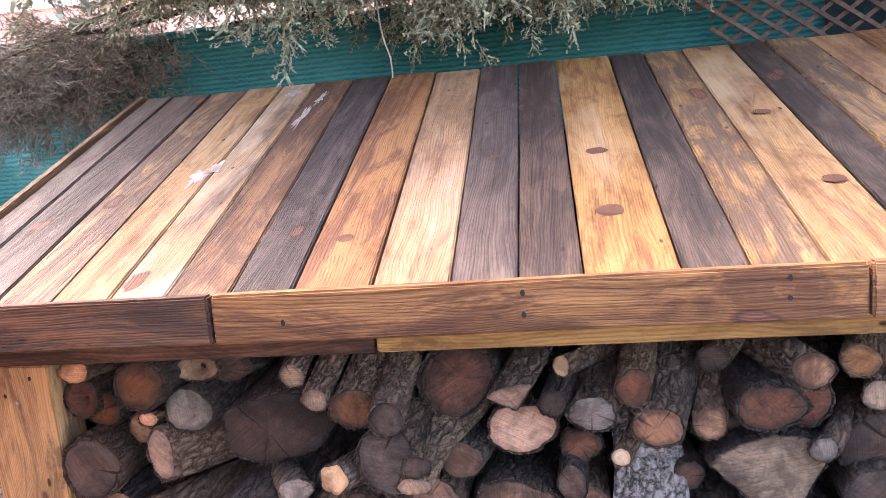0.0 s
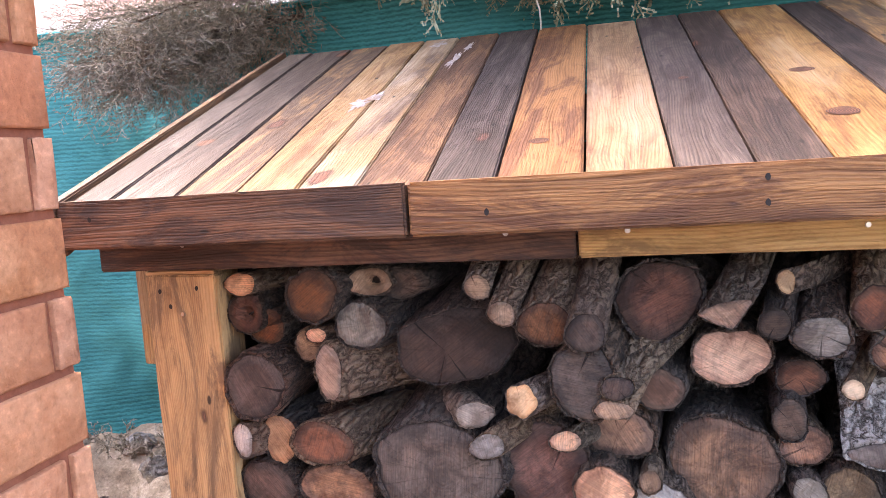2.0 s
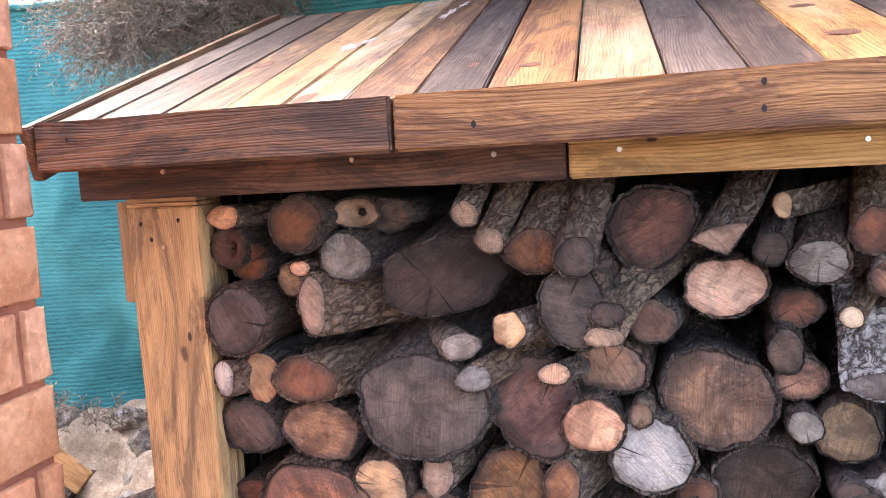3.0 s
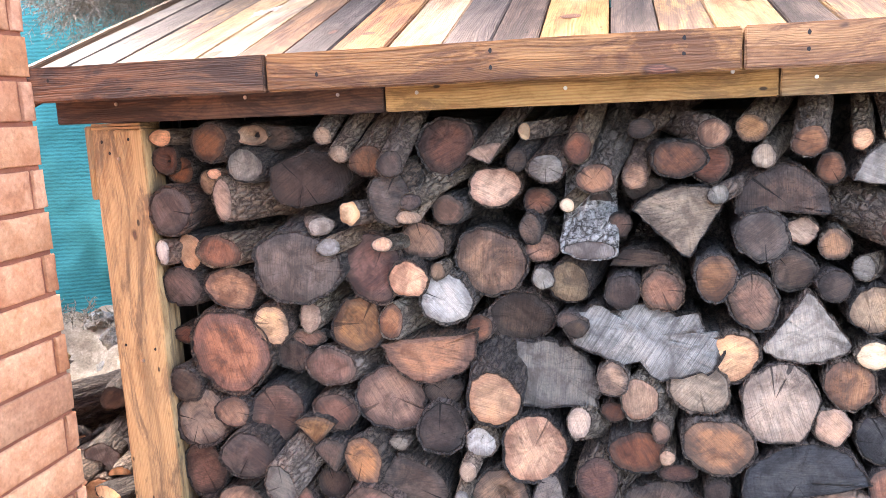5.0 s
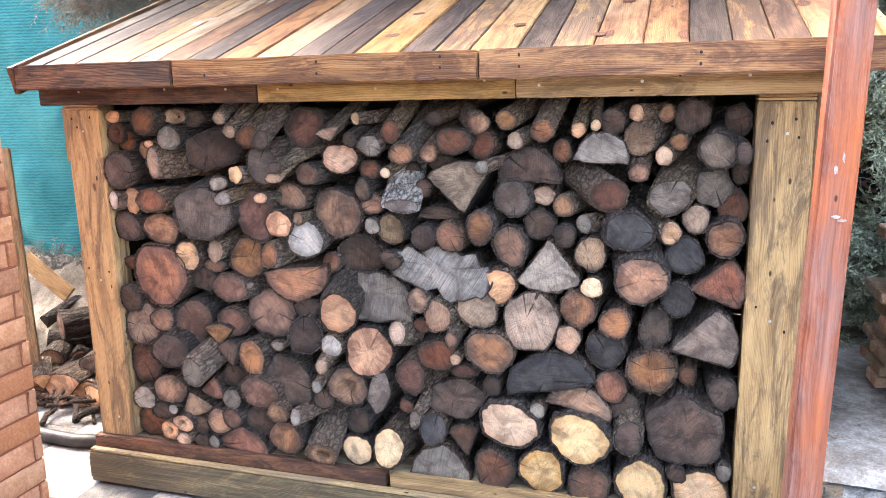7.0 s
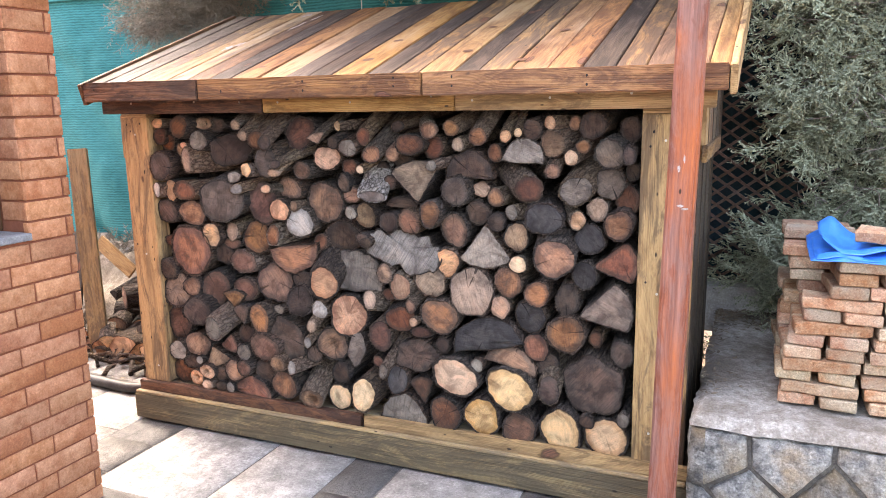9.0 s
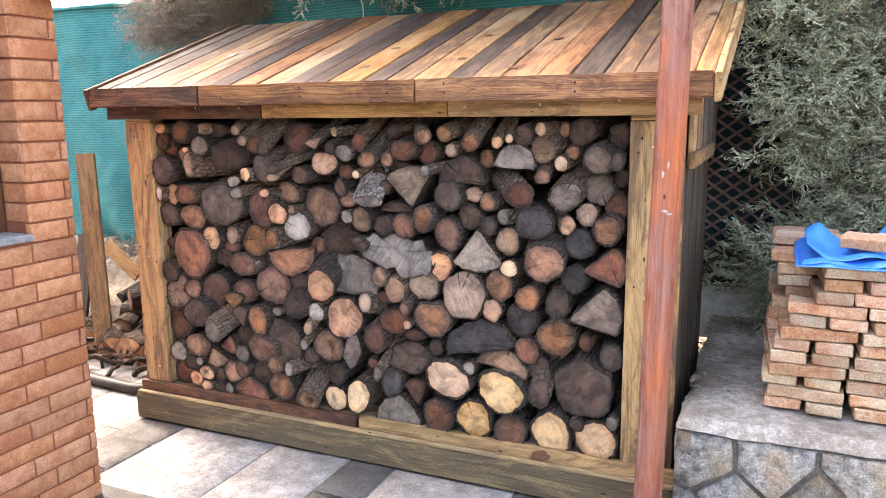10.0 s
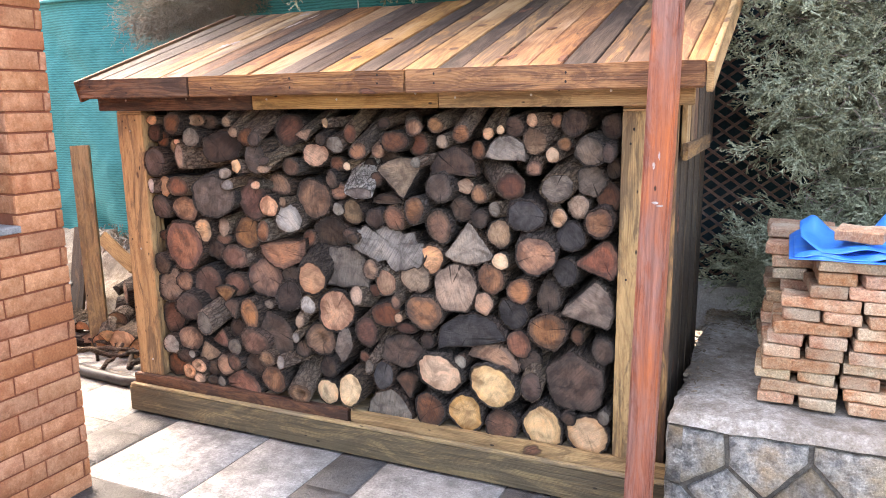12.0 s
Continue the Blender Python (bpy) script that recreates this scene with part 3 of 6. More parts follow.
# ---------------------------------------------------------------- firewood
def outline(shape, rx, rz, turn, count, rng):
    """The outline of a log's end, seen from the front, round its pith."""
    pts = []
    ph = [rng.uniform(0, 6.28) for _ in range(6)]
    flat = rng.uniform(0, 6.28)
    depth = rng.uniform(0.0, 0.10)
    corners = sorted(rng.uniform(-0.25, 0.25) + k * 2 * math.pi / 5 for k in range(5))
    for i in range(count):
        a = 2 * math.pi * i / count
        c, s = math.cos(a), math.sin(a)
        if shape == "half":
            x, z = c, (s if s > 0 else 0.05 * math.sin(3 * a + ph[0]) * (1 - c * c))
            if s < 0:
                x = math.copysign(abs(c) ** 0.6, c)
        elif shape == "quarter":
            f = i / count
            if f < 0.5:
                g = f * math.pi
                x, z = math.cos(g) ** 0.55, math.sin(g) ** 0.75
            elif f < 0.75:
                x, z = 0.03 * math.sin(40 * f), 1 - (f - 0.5) * 4
            else:
                x, z = (f - 0.75) * 4, 0.02 * math.sin(50 * f)
        elif shape == "tri":
            # a cleft wedge: two split sides meet at the heart, the third is the bark's arc
            f = i / count
            foot = 0.04
            if f < 0.3:
                g = f / 0.3
                x, z = foot + (0.95 - foot) * g, -1 + 1.55 * g
            elif f < 0.7:
                g = radians(-38 + 76 * (f - 0.3) / 0.4)
                x, z = -1.54 * math.sin(g), -1.0 + 2.0 * math.cos(g) ** 0.9
            else:
                g = (1 - f) / 0.3
                x, z = -foot - (0.95 - foot) * g, -1 + 1.55 * g
        elif shape == "flake":
            w = 0.80 + 0.06 * math.sin(5 * a + 1) + 0.10 * math.sin(9 * a) + 0.09 * math.sin(14 * a + 2)
            x, z = c * (0.9 + 0.1 * w), math.copysign(abs(s) ** 0.8, s) * w * (1.05 + 0.22 * c) - 0.12 * c
        elif shape == "block":
            # a split billet with a few blunt corners
            near = min(abs((a - q + math.pi) % (2 * math.pi) - math.pi) for q in corners)
            w = 0.90 + 0.12 * math.exp(-(near / 0.40) ** 2)
            x, z = c * w, s * w
        else:
            w = 1 + 0.04 * math.sin(2 * a + ph[0]) + 0.035 * math.sin(3 * a + ph[1]) + 0.02 * math.sin(5 * a + ph[2]) + 0.014 * math.sin(8 * a + ph[3])
            w -= depth * math.exp(-((((a - flat + math.pi) % (2 * math.pi)) - math.pi) / 0.5) ** 2)
            x, z = c * w, s * w
        jag = 1 + 0.014 * math.sin(11 * a + ph[4]) + 0.012 * math.sin(17 * a + ph[5]) + rng.uniform(-0.012, 0.012)
        if shape in ("block", "half"):
            jag += 0.02 * math.sin(5 * a + ph[0]) + 0.015 * math.sin(7 * a + ph[1])
        x, z = x * jag * rx, z * jag * rz
        ct, st = math.cos(radians(turn)), math.sin(radians(turn))
        pts.append((x * ct - z * st, x * st + z * ct))
    return pts


log_count = [0]
LOOKS = {"D": "weathered dark grey", "B": "dark brown", "R": "red-brown", "T": "orange-tan", "P": "pinkish grey-brown", "Y": "freshly sawn pale yellow", "G": "silvery grey", "W": "bleached whitish", "S": "grey",
         "D2": "blackened dark grey", "G2": "weathered grey-brown", "R2": "deep red-brown cracked", "R3": "orange-brown", "P2": "tan brown", "S2": "silvery splintered", "Y2": "pale tan freshly sawn"}


def make_log(m, rx, rz, kind, tilt, shape, length, seed, group, label_tail, bark=None, turn=0.0):
    rng = random.Random(seed)
    hollow = kind.endswith("H")
    kind = kind.rstrip("H")
    r = max(rx, rz)
    n = 44 if r > 0.04 else 30
    pts = outline(shape, rx, rz, turn, n, rng)
    mx, mz = sum(q[0] for q in pts) / n, sum(q[1] for q in pts) / n
    if bark is None:
        bark = BARK_WHITE if kind == "S" else (BARKS[2] if (r < 0.05 and kind in "PTWYR") else BARKS[rng.choice((0, 0, 1))])
    rough = min(0.007, r * 0.10)
    steps = 8
    bm = bmesh.new()
    rings = []
    rounded = shape == "o"
    lean_x, lean_z = rng.gauss(0, 0.06), rng.gauss(0, 0.06)
    for k in range(steps + 1):
        f = (k / steps) ** 1.3
        y = f * length
        ring = []
        for i, (x, z) in enumerate(pts):
            s = 1.0 - 0.07 * f
            v = Vector((x * s + tilt[0] * y, y + (lean_x * x + lean_z * z) * (1 - f), z * s + tilt[1] * y))
            d = noise.noise(Vector((x * 55 + seed, y * 16, z * 55))) + 0.7 * noise.noise(Vector((x * 130, y * 30 + seed, z * 130)))
            q = Vector((x - mx, 0, z - mz))
            if q.length > 1e-4:
                v += q.normalized() * d * rough * (0.5 if k == 0 else 1.0)
            if k == 0:
                v.y += rng.uniform(-0.002, 0.004)
            ring.append(bm.verts.new(v))
        rings.append(ring)
    for a, b in zip(rings, rings[1:]):
        for i in range(n):
            j = (i + 1) % n
            bm.faces.new((a[i], a[j], b[j], b[i]))
    # the bark's sawn rim, with a dark gap where it has shrunk from the wood
    rim = (rng.uniform(0.91, 0.955) if r > 0.045 else 0.95) if rounded else 0.975
    wob = [rim + (0.012 * noise.noise(Vector((3 * math.cos(6.28 * i / n), 3 * math.sin(6.28 * i / n), seed))) if rounded else 0) for i in range(n)]
    inner = [bm.verts.new((mx + (x - mx) * w, lean_x * x + lean_z * z + 0.001, mz + (z - mz) * w)) for (x, z), w in zip(pts, wob)]
    deep = [bm.verts.new((mx + (x - mx) * (w - 0.012), lean_x * x + lean_z * z + 0.012, mz + (z - mz) * (w - 0.012))) for (x, z), w in zip(pts, wob)]
    for i in range(n):
        j = (i + 1) % n
        bm.faces.new((rings[0][j], rings[0][i], inner[i], inner[j]))
        bm.faces.new((inner[j], inner[i], deep[i], deep[j]))
    bm.faces.new(rings[-1])
    log_ob = part("firewood_log", bm, bark, None, "", m)
    for p in log_ob.data.polygons:
        p.use_smooth = len(p.vertices) == 4
    # the cut face: slightly domed and uneven
    fb = bmesh.new()
    loops = []
    ox, oz = mx + rng.uniform(-0.15, 0.15) * rx, mz + rng.uniform(-0.15, 0.15) * rz
    gap = rng.choice((0.0, 0.0, 0.012, 0.02)) if rounded else 0.0
    levels = (1.0, 0.9, 0.7, 0.45, 0.22)
    for s in levels:
        ring = []
        for (x, z), w in zip(pts, wob):
            ex, ez = mx + (x - mx) * (w - gap), mz + (z - mz) * (w - gap)
            px, pz = ox + (ex - ox) * s, oz + (ez - oz) * s
            dy = noise.noise(Vector((px * 40, seed, pz * 40))) * 0.003 + noise.noise(Vector((px * 12, seed, pz * 12))) * 0.003
            if hollow and s < 0.4:
                dy += 0.03
            ring.append(fb.verts.new((px, lean_x * px + lean_z * pz + (dy if s < 1 else 0.004), pz)))
        loops.append(ring)
    for a, b in zip(loops, loops[1:]):
        for i in range(n):
            j = (i + 1) % n
            fb.faces.new((a[j], a[i], b[i], b[j]))
    mid = fb.verts.new((ox, lean_x * ox + lean_z * oz + (0.035 if hollow else 0.0), oz))
    for i in range(n):
        fb.faces.new((loops[-1][(i + 1) % n], loops[-1][i], mid))
    bmesh.ops.translate(fb, vec=(-ox, 0, -oz), verts=fb.verts)
    face = smooth(part("cut_face", fb, ENDS[kind], log_ob, LOOKS[kind] + " sawn end", Matrix.Translation((ox, 0, oz))))
    lay = face.data.uv_layers.new(name="radius")
    shares = [s for s in levels for _ in range(n)] + [0.0]
    for lp in face.data.loops:
        lay.data[lp.index].uv = (shares[lp.vertex_index], 0.5)
    form = {"o": "round", "half": "half-round split", "block": "blunt split", "quarter": "quarter-split", "flake": "jagged flat"}.get(shape, "wedge-split")
    tagged(log_ob, LOOKS[kind] + " " + form + " firewood log " + label_tail, "firewood", group)
    return log_ob


def log(x, y, z, rx, rz, kind, tilt=(0.0, 0.0), shape="o", turn=0.0):
    log_count[0] += 1
    seed = log_count[0]
    rng = random.Random(seed * 13)
    x = min(max(x, 0.156 + 0.85 * rx), 2.356 - 0.85 * rx)
    r = max(rx, rz)
    steep = max(abs(tilt[0]), abs(tilt[1]))
    tx, tz = tilt
    if steep == 0:
        tx, tz = rng.uniform(-0.08, 0.12), rng.uniform(-0.04, 0.12)
    length = rng.uniform(0.45, 0.6) if steep < 0.25 else min(0.4, 0.15 / steep + 0.04)
    make_log(Matrix.Translation((x, y, z)), rx, rz, kind, (tx, tz), shape, length, seed, "stacked firewood", "stacked in the shed", BARKS[2] if steep > 0.4 and kind != "S" and r < 0.075 else None, turn)


log(0.173, 0.024, 1.435, 0.035, 0.024, "T", tilt=(0.3, 0))
log(0.357, -0.030, 1.421, 0.054, 0.051, "B")
log(0.448, 0.028, 1.434, 0.046, 0.030, "TH")
log(0.501, 0.050, 1.426, 0.056, 0.032, "D")
log(0.183, 0.030, 1.378, 0.041, 0.040, "BH")
log(0.219, 0.050, 1.346, 0.046, 0.038, "B")
log(0.317, 0.022, 1.315, 0.026, 0.033, "P", tilt=(0.2, 0.1))
log(0.341, 0.010, 1.338, 0.021, 0.015, "T", tilt=(0.6, 0))
log(0.434, 0.000, 1.358, 0.051, 0.045, "G", tilt=(0.4, 0))
log(0.607, 0.000, 1.319, 0.116, 0.071, "D", tilt=(0.3, 0.3), shape="block", turn=10)
log(0.659, -0.020, 1.428, 0.024, 0.024, "P", tilt=(0.1, 0.6))
log(0.700, -0.030, 1.384, 0.026, 0.024, "P", tilt=(0.35, 0.9))
log(0.772, -0.030, 1.364, 0.047, 0.041, "R", tilt=(0.4, 0.8))
log(0.841, -0.070, 1.357, 0.033, 0.036, "D", tilt=(0.2, 0.8))
log(0.958, 0.020, 1.392, 0.075, 0.072, "B")
log(1.061, -0.020, 1.372, 0.048, 0.024, "P", tilt=(0.6, 0.8), shape="tri", turn=15)
log(1.151, 0.000, 1.422, 0.015, 0.021, "Y", tilt=(1, 0.1))
log(1.132, -0.010, 1.356, 0.026, 0.029, "D", tilt=(0.3, 0.4))
log(1.200, -0.010, 1.335, 0.047, 0.035, "G", tilt=(0.3, 0.4))
log(1.274, -0.010, 1.380, 0.034, 0.038, "B", tilt=(0.3, 0.8))
log(1.313, -0.020, 1.310, 0.046, 0.038, "R", tilt=(0.4, 0.8))
log(0.215, -0.010, 1.244, 0.067, 0.068, "D")
log(0.369, -0.010, 1.273, 0.029, 0.058, "P", tilt=(1, 0))
log(0.834, -0.060, 1.277, 0.058, 0.067, "D", tilt=(0.3, 0.2))
log(0.730, -0.060, 1.241, 0.029, 0.031, "Y", tilt=(0.5, 0), shape="block")
log(0.642, -0.030, 1.205, 0.039, 0.023, "G", tilt=(-0.6, 0), turn=10)
log(0.665, -0.049, 1.155, 0.034, 0.023, "W", tilt=(0.8, 0.3), turn=15)
log(0.887, -0.070, 1.268, 0.028, 0.021, "D", tilt=(0.7, 0.4))
log(0.879, -0.070, 1.232, 0.035, 0.017, "P", tilt=(0.6, 0.9))
log(0.956, 0.020, 1.237, 0.042, 0.039, "B", tilt=(0.2, 0))
log(1.071, 0.040, 1.290, 0.068, 0.053, "T", tilt=(0.1, 0))
log(1.179, 0.040, 1.254, 0.040, 0.034, "B")
log(1.248, 0.000, 1.247, 0.019, 0.018, "Y", tilt=(0.6, 0.5))
log(1.159, 0.020, 1.187, 0.029, 0.040, "D", tilt=(0.1, 0.2))
log(1.300, 0.000, 1.139, 0.068, 0.024, "S", tilt=(0.05, 1.5))
log(0.166, 0.000, 1.133, 0.022, 0.038, "W", tilt=(1, 0))
log(0.242, 0.020, 1.130, 0.041, 0.050, "T", tilt=(0.2, 0))
log(0.344, -0.010, 1.135, 0.071, 0.044, "B", tilt=(0.6, 0))
log(0.192, 0.020, 1.033, 0.061, 0.062, "D", tilt=(0.4, 0))
log(0.355, 0.020, 1.030, 0.078, 0.061, "R")
log(0.569, -0.037, 1.100, 0.118, 0.097, "G2", tilt=(0.2, 0.3))
log(0.760, 0.000, 1.094, 0.082, 0.094, "B", turn=15)
log(0.796, -0.020, 1.157, 0.029, 0.019, "P", tilt=(0.6, 0))
log(0.885, 0.030, 1.156, 0.066, 0.051, "R")
log(0.857, -0.017, 1.068, 0.052, 0.051, "T")
log(0.933, -0.017, 1.088, 0.021, 0.023, "P")
log(0.950, -0.005, 1.016, 0.068, 0.068, "W")
log(1.057, 0.037, 1.103, 0.096, 0.088, "R")
log(1.185, 0.040, 1.138, 0.044, 0.037, "R")
log(1.187, 0.018, 1.065, 0.029, 0.029, "G")
log(1.130, 0.053, 0.959, 0.084, 0.072, "D")
log(1.024, 0.040, 0.930, 0.035, 0.037, "B", tilt=(0.3, 0))
log(0.476, -0.007, 0.938, 0.055, 0.056, "P")
log(0.575, 0.018, 0.955, 0.033, 0.043, "P", tilt=(0.5, 0.3))
log(0.558, 0.030, 0.898, 0.057, 0.027, "B")
log(0.707, 0.020, 0.937, 0.075, 0.077, "R")
log(0.801, 0.008, 0.951, 0.034, 0.050, "R", tilt=(0.5, 0.1))
log(0.341, 0.005, 0.859, 0.130, 0.120, "R2", turn=15)
log(0.142, 0.050, 0.888, 0.040, 0.029, "B")
log(0.892, 0.020, 0.908, 0.132, 0.120, "R", shape="half", turn=190)
log(1.249, 0.030, 1.054, 0.053, 0.055, "P2", tilt=(0.3, 0.2))
log(1.246, -0.005, 0.969, 0.029, 0.019, "D")
log(0.183, 0.006, 0.757, 0.048, 0.055, "D")
log(0.512, 0.030, 0.846, 0.060, 0.048, "D")
log(0.622, 0.020, 0.821, 0.074, 0.057, "B", tilt=(0.5, 0))
log(0.213, 0.018, 0.657, 0.088, 0.090, "G2", tilt=(0.3, 0.2))
log(0.335, 0.000, 0.685, 0.055, 0.047, "R", tilt=(0.2, 0.2))
log(0.453, 0.020, 0.675, 0.078, 0.102, "B", turn=-30)
log(0.627, 0.020, 0.691, 0.067, 0.056, "B")
log(0.575, 0.000, 0.644, 0.063, 0.044, "R", shape="tri")
log(0.781, 0.034, 0.733, 0.097, 0.093, "R")
log(0.926, 0.030, 0.763, 0.058, 0.040, "D", shape="block", turn=20)
log(1.063, -0.020, 0.764, 0.069, 0.078, "T", tilt=(0.1, 0.9), turn=20)
log(0.923, 0.004, 0.668, 0.070, 0.069, "D")
log(1.023, 0.000, 0.638, 0.042, 0.042, "W", tilt=(0.2, 0.1))
log(0.801, 0.020, 0.614, 0.027, 0.021, "G")
log(1.156, 0.017, 0.620, 0.090, 0.093, "T")
log(1.272, 0.000, 0.705, 0.033, 0.043, "P", tilt=(0.7, -0.3))
log(0.205, 0.040, 0.491, 0.063, 0.092, "B", turn=10)
log(0.393, -0.047, 0.582, 0.078, 0.073, "D")
log(0.487, -0.059, 0.513, 0.051, 0.060, "G", tilt=(0.4, 0.5))
log(0.621, -0.012, 0.579, 0.049, 0.049, "D", shape="tri", turn=10)
log(0.705, 0.000, 0.566, 0.056, 0.077, "R", tilt=(0.4, 0.1))
log(0.324, 0.020, 0.399, 0.073, 0.062, "R", shape="block")
log(0.218, 0.000, 0.360, 0.049, 0.053, "G")
log(0.522, 0.020, 0.427, 0.059, 0.046, "B", shape="tri", turn=170)
log(0.600, 0.040, 0.476, 0.050, 0.046, "D")
log(0.732, -0.010, 0.437, 0.082, 0.068, "B")
log(0.837, 0.020, 0.477, 0.095, 0.107, "D", shape="block", turn=30)
log(0.992, -0.020, 0.566, 0.024, 0.031, "P", tilt=(0.4, 0.9))
log(0.975, -0.030, 0.494, 0.019, 0.027, "W", tilt=(0.1, 0.4))
log(1.070, 0.020, 0.484, 0.078, 0.075, "RH")
log(0.971, 0.030, 0.423, 0.042, 0.039, "D")
log(1.189, 0.020, 0.474, 0.042, 0.081, "G2", shape="block", turn=-10)
log(0.277, 0.028, 0.306, 0.057, 0.041, "D")
log(0.346, 0.000, 0.328, 0.020, 0.020, "G")
log(0.429, 0.020, 0.352, 0.085, 0.050, "P2", shape="tri", turn=200)
log(0.607, 0.000, 0.396, 0.037, 0.041, "G")
log(0.609, -0.012, 0.324, 0.040, 0.042, "B")
log(0.197, 0.040, 0.251, 0.076, 0.072, "B")
log(0.320, 0.000, 0.238, 0.040, 0.038, "TH")
log(0.382, 0.000, 0.273, 0.050, 0.038, "TH")
log(0.381, 0.000, 0.210, 0.036, 0.025, "P")
log(0.451, 0.020, 0.266, 0.041, 0.038, "D")
log(0.546, 0.000, 0.300, 0.059, 0.056, "R")
log(0.464, 0.000, 0.211, 0.033, 0.025, "D")
log(0.515, 0.000, 0.213, 0.022, 0.030, "G")
log(0.704, 0.030, 0.312, 0.063, 0.061, "D")
log(0.805, -0.022, 0.372, 0.040, 0.040, "R")
log(0.878, -0.020, 0.363, 0.022, 0.033, "W", tilt=(0.7, 0.2))
log(0.639, 0.010, 0.181, 0.109, 0.102, "B", shape="half", turn=-8)
log(0.827, -0.010, 0.273, 0.068, 0.067, "R")
log(0.975, -0.020, 0.229, 0.068, 0.047, "RH", tilt=(0.1, 0.9))
log(1.098, 0.020, 0.244, 0.062, 0.063, "Y")
log(1.229, -0.010, 0.280, 0.060, 0.075, "Y", tilt=(0.4, 0.4))
log(1.107, 0.020, 0.358, 0.047, 0.051, "D", tilt=(0.2, 0.3))
log(1.492, -0.045, 1.352, 0.061, 0.044, "B")
log(1.566, -0.020, 1.405, 0.039, 0.033, "R", tilt=(-0.5, 0.2))
log(1.566, 0.020, 1.338, 0.049, 0.049, "B", turn=25)
log(1.649, 0.000, 1.413, 0.036, 0.031, "R", tilt=(0.5, 0.4))
log(1.764, -0.020, 1.381, 0.037, 0.036, "R", tilt=(0.3, 0.9))
log(1.676, 0.000, 1.351, 0.027, 0.028, "P", tilt=(0.4, 0.2))
log(1.869, -0.010, 1.383, 0.023, 0.025, "T", tilt=(0.2, 0.9))
log(1.921, -0.020, 1.397, 0.016, 0.018, "Y", tilt=(0, 1))
log(1.967, 0.000, 1.405, 0.039, 0.040, "D", tilt=(0.3, 0.2))
log(2.035, 0.000, 1.431, 0.022, 0.026, "T", tilt=(0.8, 0))
log(2.120, 0.030, 1.428, 0.024, 0.028, "R")
log(2.189, 0.000, 1.420, 0.051, 0.049, "D")
log(2.317, 0.040, 1.407, 0.039, 0.046, "D")
log(2.046, 0.000, 1.356, 0.047, 0.051, "P2", tilt=(0.5, 0.3))
log(2.157, 0.000, 1.347, 0.027, 0.026, "R", tilt=(0.2, 0.4))
log(2.117, -0.010, 1.307, 0.026, 0.030, "Y", tilt=(0.3, 0.2))
log(2.260, -0.050, 1.324, 0.055, 0.055, "G2")
log(2.329, -0.062, 1.321, 0.023, 0.034, "D")
log(1.938, -0.013, 1.287, 0.082, 0.091, "G", shape="half", turn=-5)
log(1.819, 0.020, 1.319, 0.032, 0.037, "B")
log(1.720, 0.004, 1.221, 0.101, 0.110, "D", shape="half")
log(1.506, -0.023, 1.208, 0.112, 0.082, "P2", shape="tri", turn=8)
log(1.579, -0.035, 1.271, 0.024, 0.023, "G", tilt=(0.7, 0.2))
log(1.370, 0.030, 1.195, 0.029, 0.030, "D")
log(1.415, 0.030, 1.097, 0.069, 0.042, "D", shape="half")
log(1.674, -0.028, 1.177, 0.061, 0.058, "D")
log(1.764, 0.020, 1.181, 0.038, 0.032, "T", shape="block")
log(1.829, 0.000, 1.154, 0.035, 0.037, "R", tilt=(0.2, 0))
log(1.966, -0.030, 1.191, 0.060, 0.052, "B", tilt=(-0.8, 0.4))
log(2.048, -0.010, 1.258, 0.030, 0.030, "R", tilt=(0.1, 0.7))
log(2.139, -0.020, 1.189, 0.068, 0.055, "G2", tilt=(0.3, 0.6), turn=30)
log(2.255, 0.000, 1.216, 0.055, 0.058, "G2", shape="block")
log(2.330, 0.030, 1.258, 0.026, 0.036, "D")
log(2.315, 0.030, 1.156, 0.046, 0.057, "B", shape="block")
log(2.214, 0.000, 1.123, 0.041, 0.043, "P")
log(2.145, -0.012, 1.081, 0.031, 0.036, "P", tilt=(-0.5, 0.2))
log(1.575, -0.050, 1.086, 0.047, 0.057, "R")
log(1.374, -0.005, 1.040, 0.042, 0.044, "D")
log(1.464, -0.005, 1.044, 0.054, 0.052, "B")
log(1.663, -0.009, 1.023, 0.057, 0.072, "B", turn=10)
log(1.751, 0.020, 1.091, 0.054, 0.050, "D")
log(1.832, -0.009, 1.062, 0.038, 0.038, "D")
log(1.891, 0.000, 1.100, 0.024, 0.032, "G", tilt=(0.8, 0))
log(2.023, -0.037, 1.086, 0.077, 0.062, "D2", tilt=(-0.2, 0.1), turn=-8)
log(1.913, -0.009, 1.007, 0.050, 0.057, "P2", turn=-20)
log(2.295, -0.033, 1.074, 0.054, 0.058, "R")
log(2.186, 0.000, 1.014, 0.057, 0.058, "D2")
log(1.420, 0.007, 0.924, 0.190, 0.094, "S2", shape="flake", turn=-4)
log(1.623, -0.005, 0.887, 0.062, 0.064, "T")
log(1.785, 0.003, 0.961, 0.106, 0.085, "G", shape="tri", turn=180)
log(2.065, -0.042, 0.939, 0.079, 0.079, "R", tilt=(-0.1, 0.5))
log(2.282, 0.000, 0.926, 0.081, 0.082, "B", shape="tri", turn=-80)
log(1.919, -0.012, 0.903, 0.035, 0.036, "Y")
log(2.172, -0.012, 0.882, 0.051, 0.054, "D2")
log(1.352, -0.012, 0.825, 0.041, 0.042, "R")
log(1.415, 0.000, 0.773, 0.047, 0.058, "T", tilt=(0.6, 0.4))
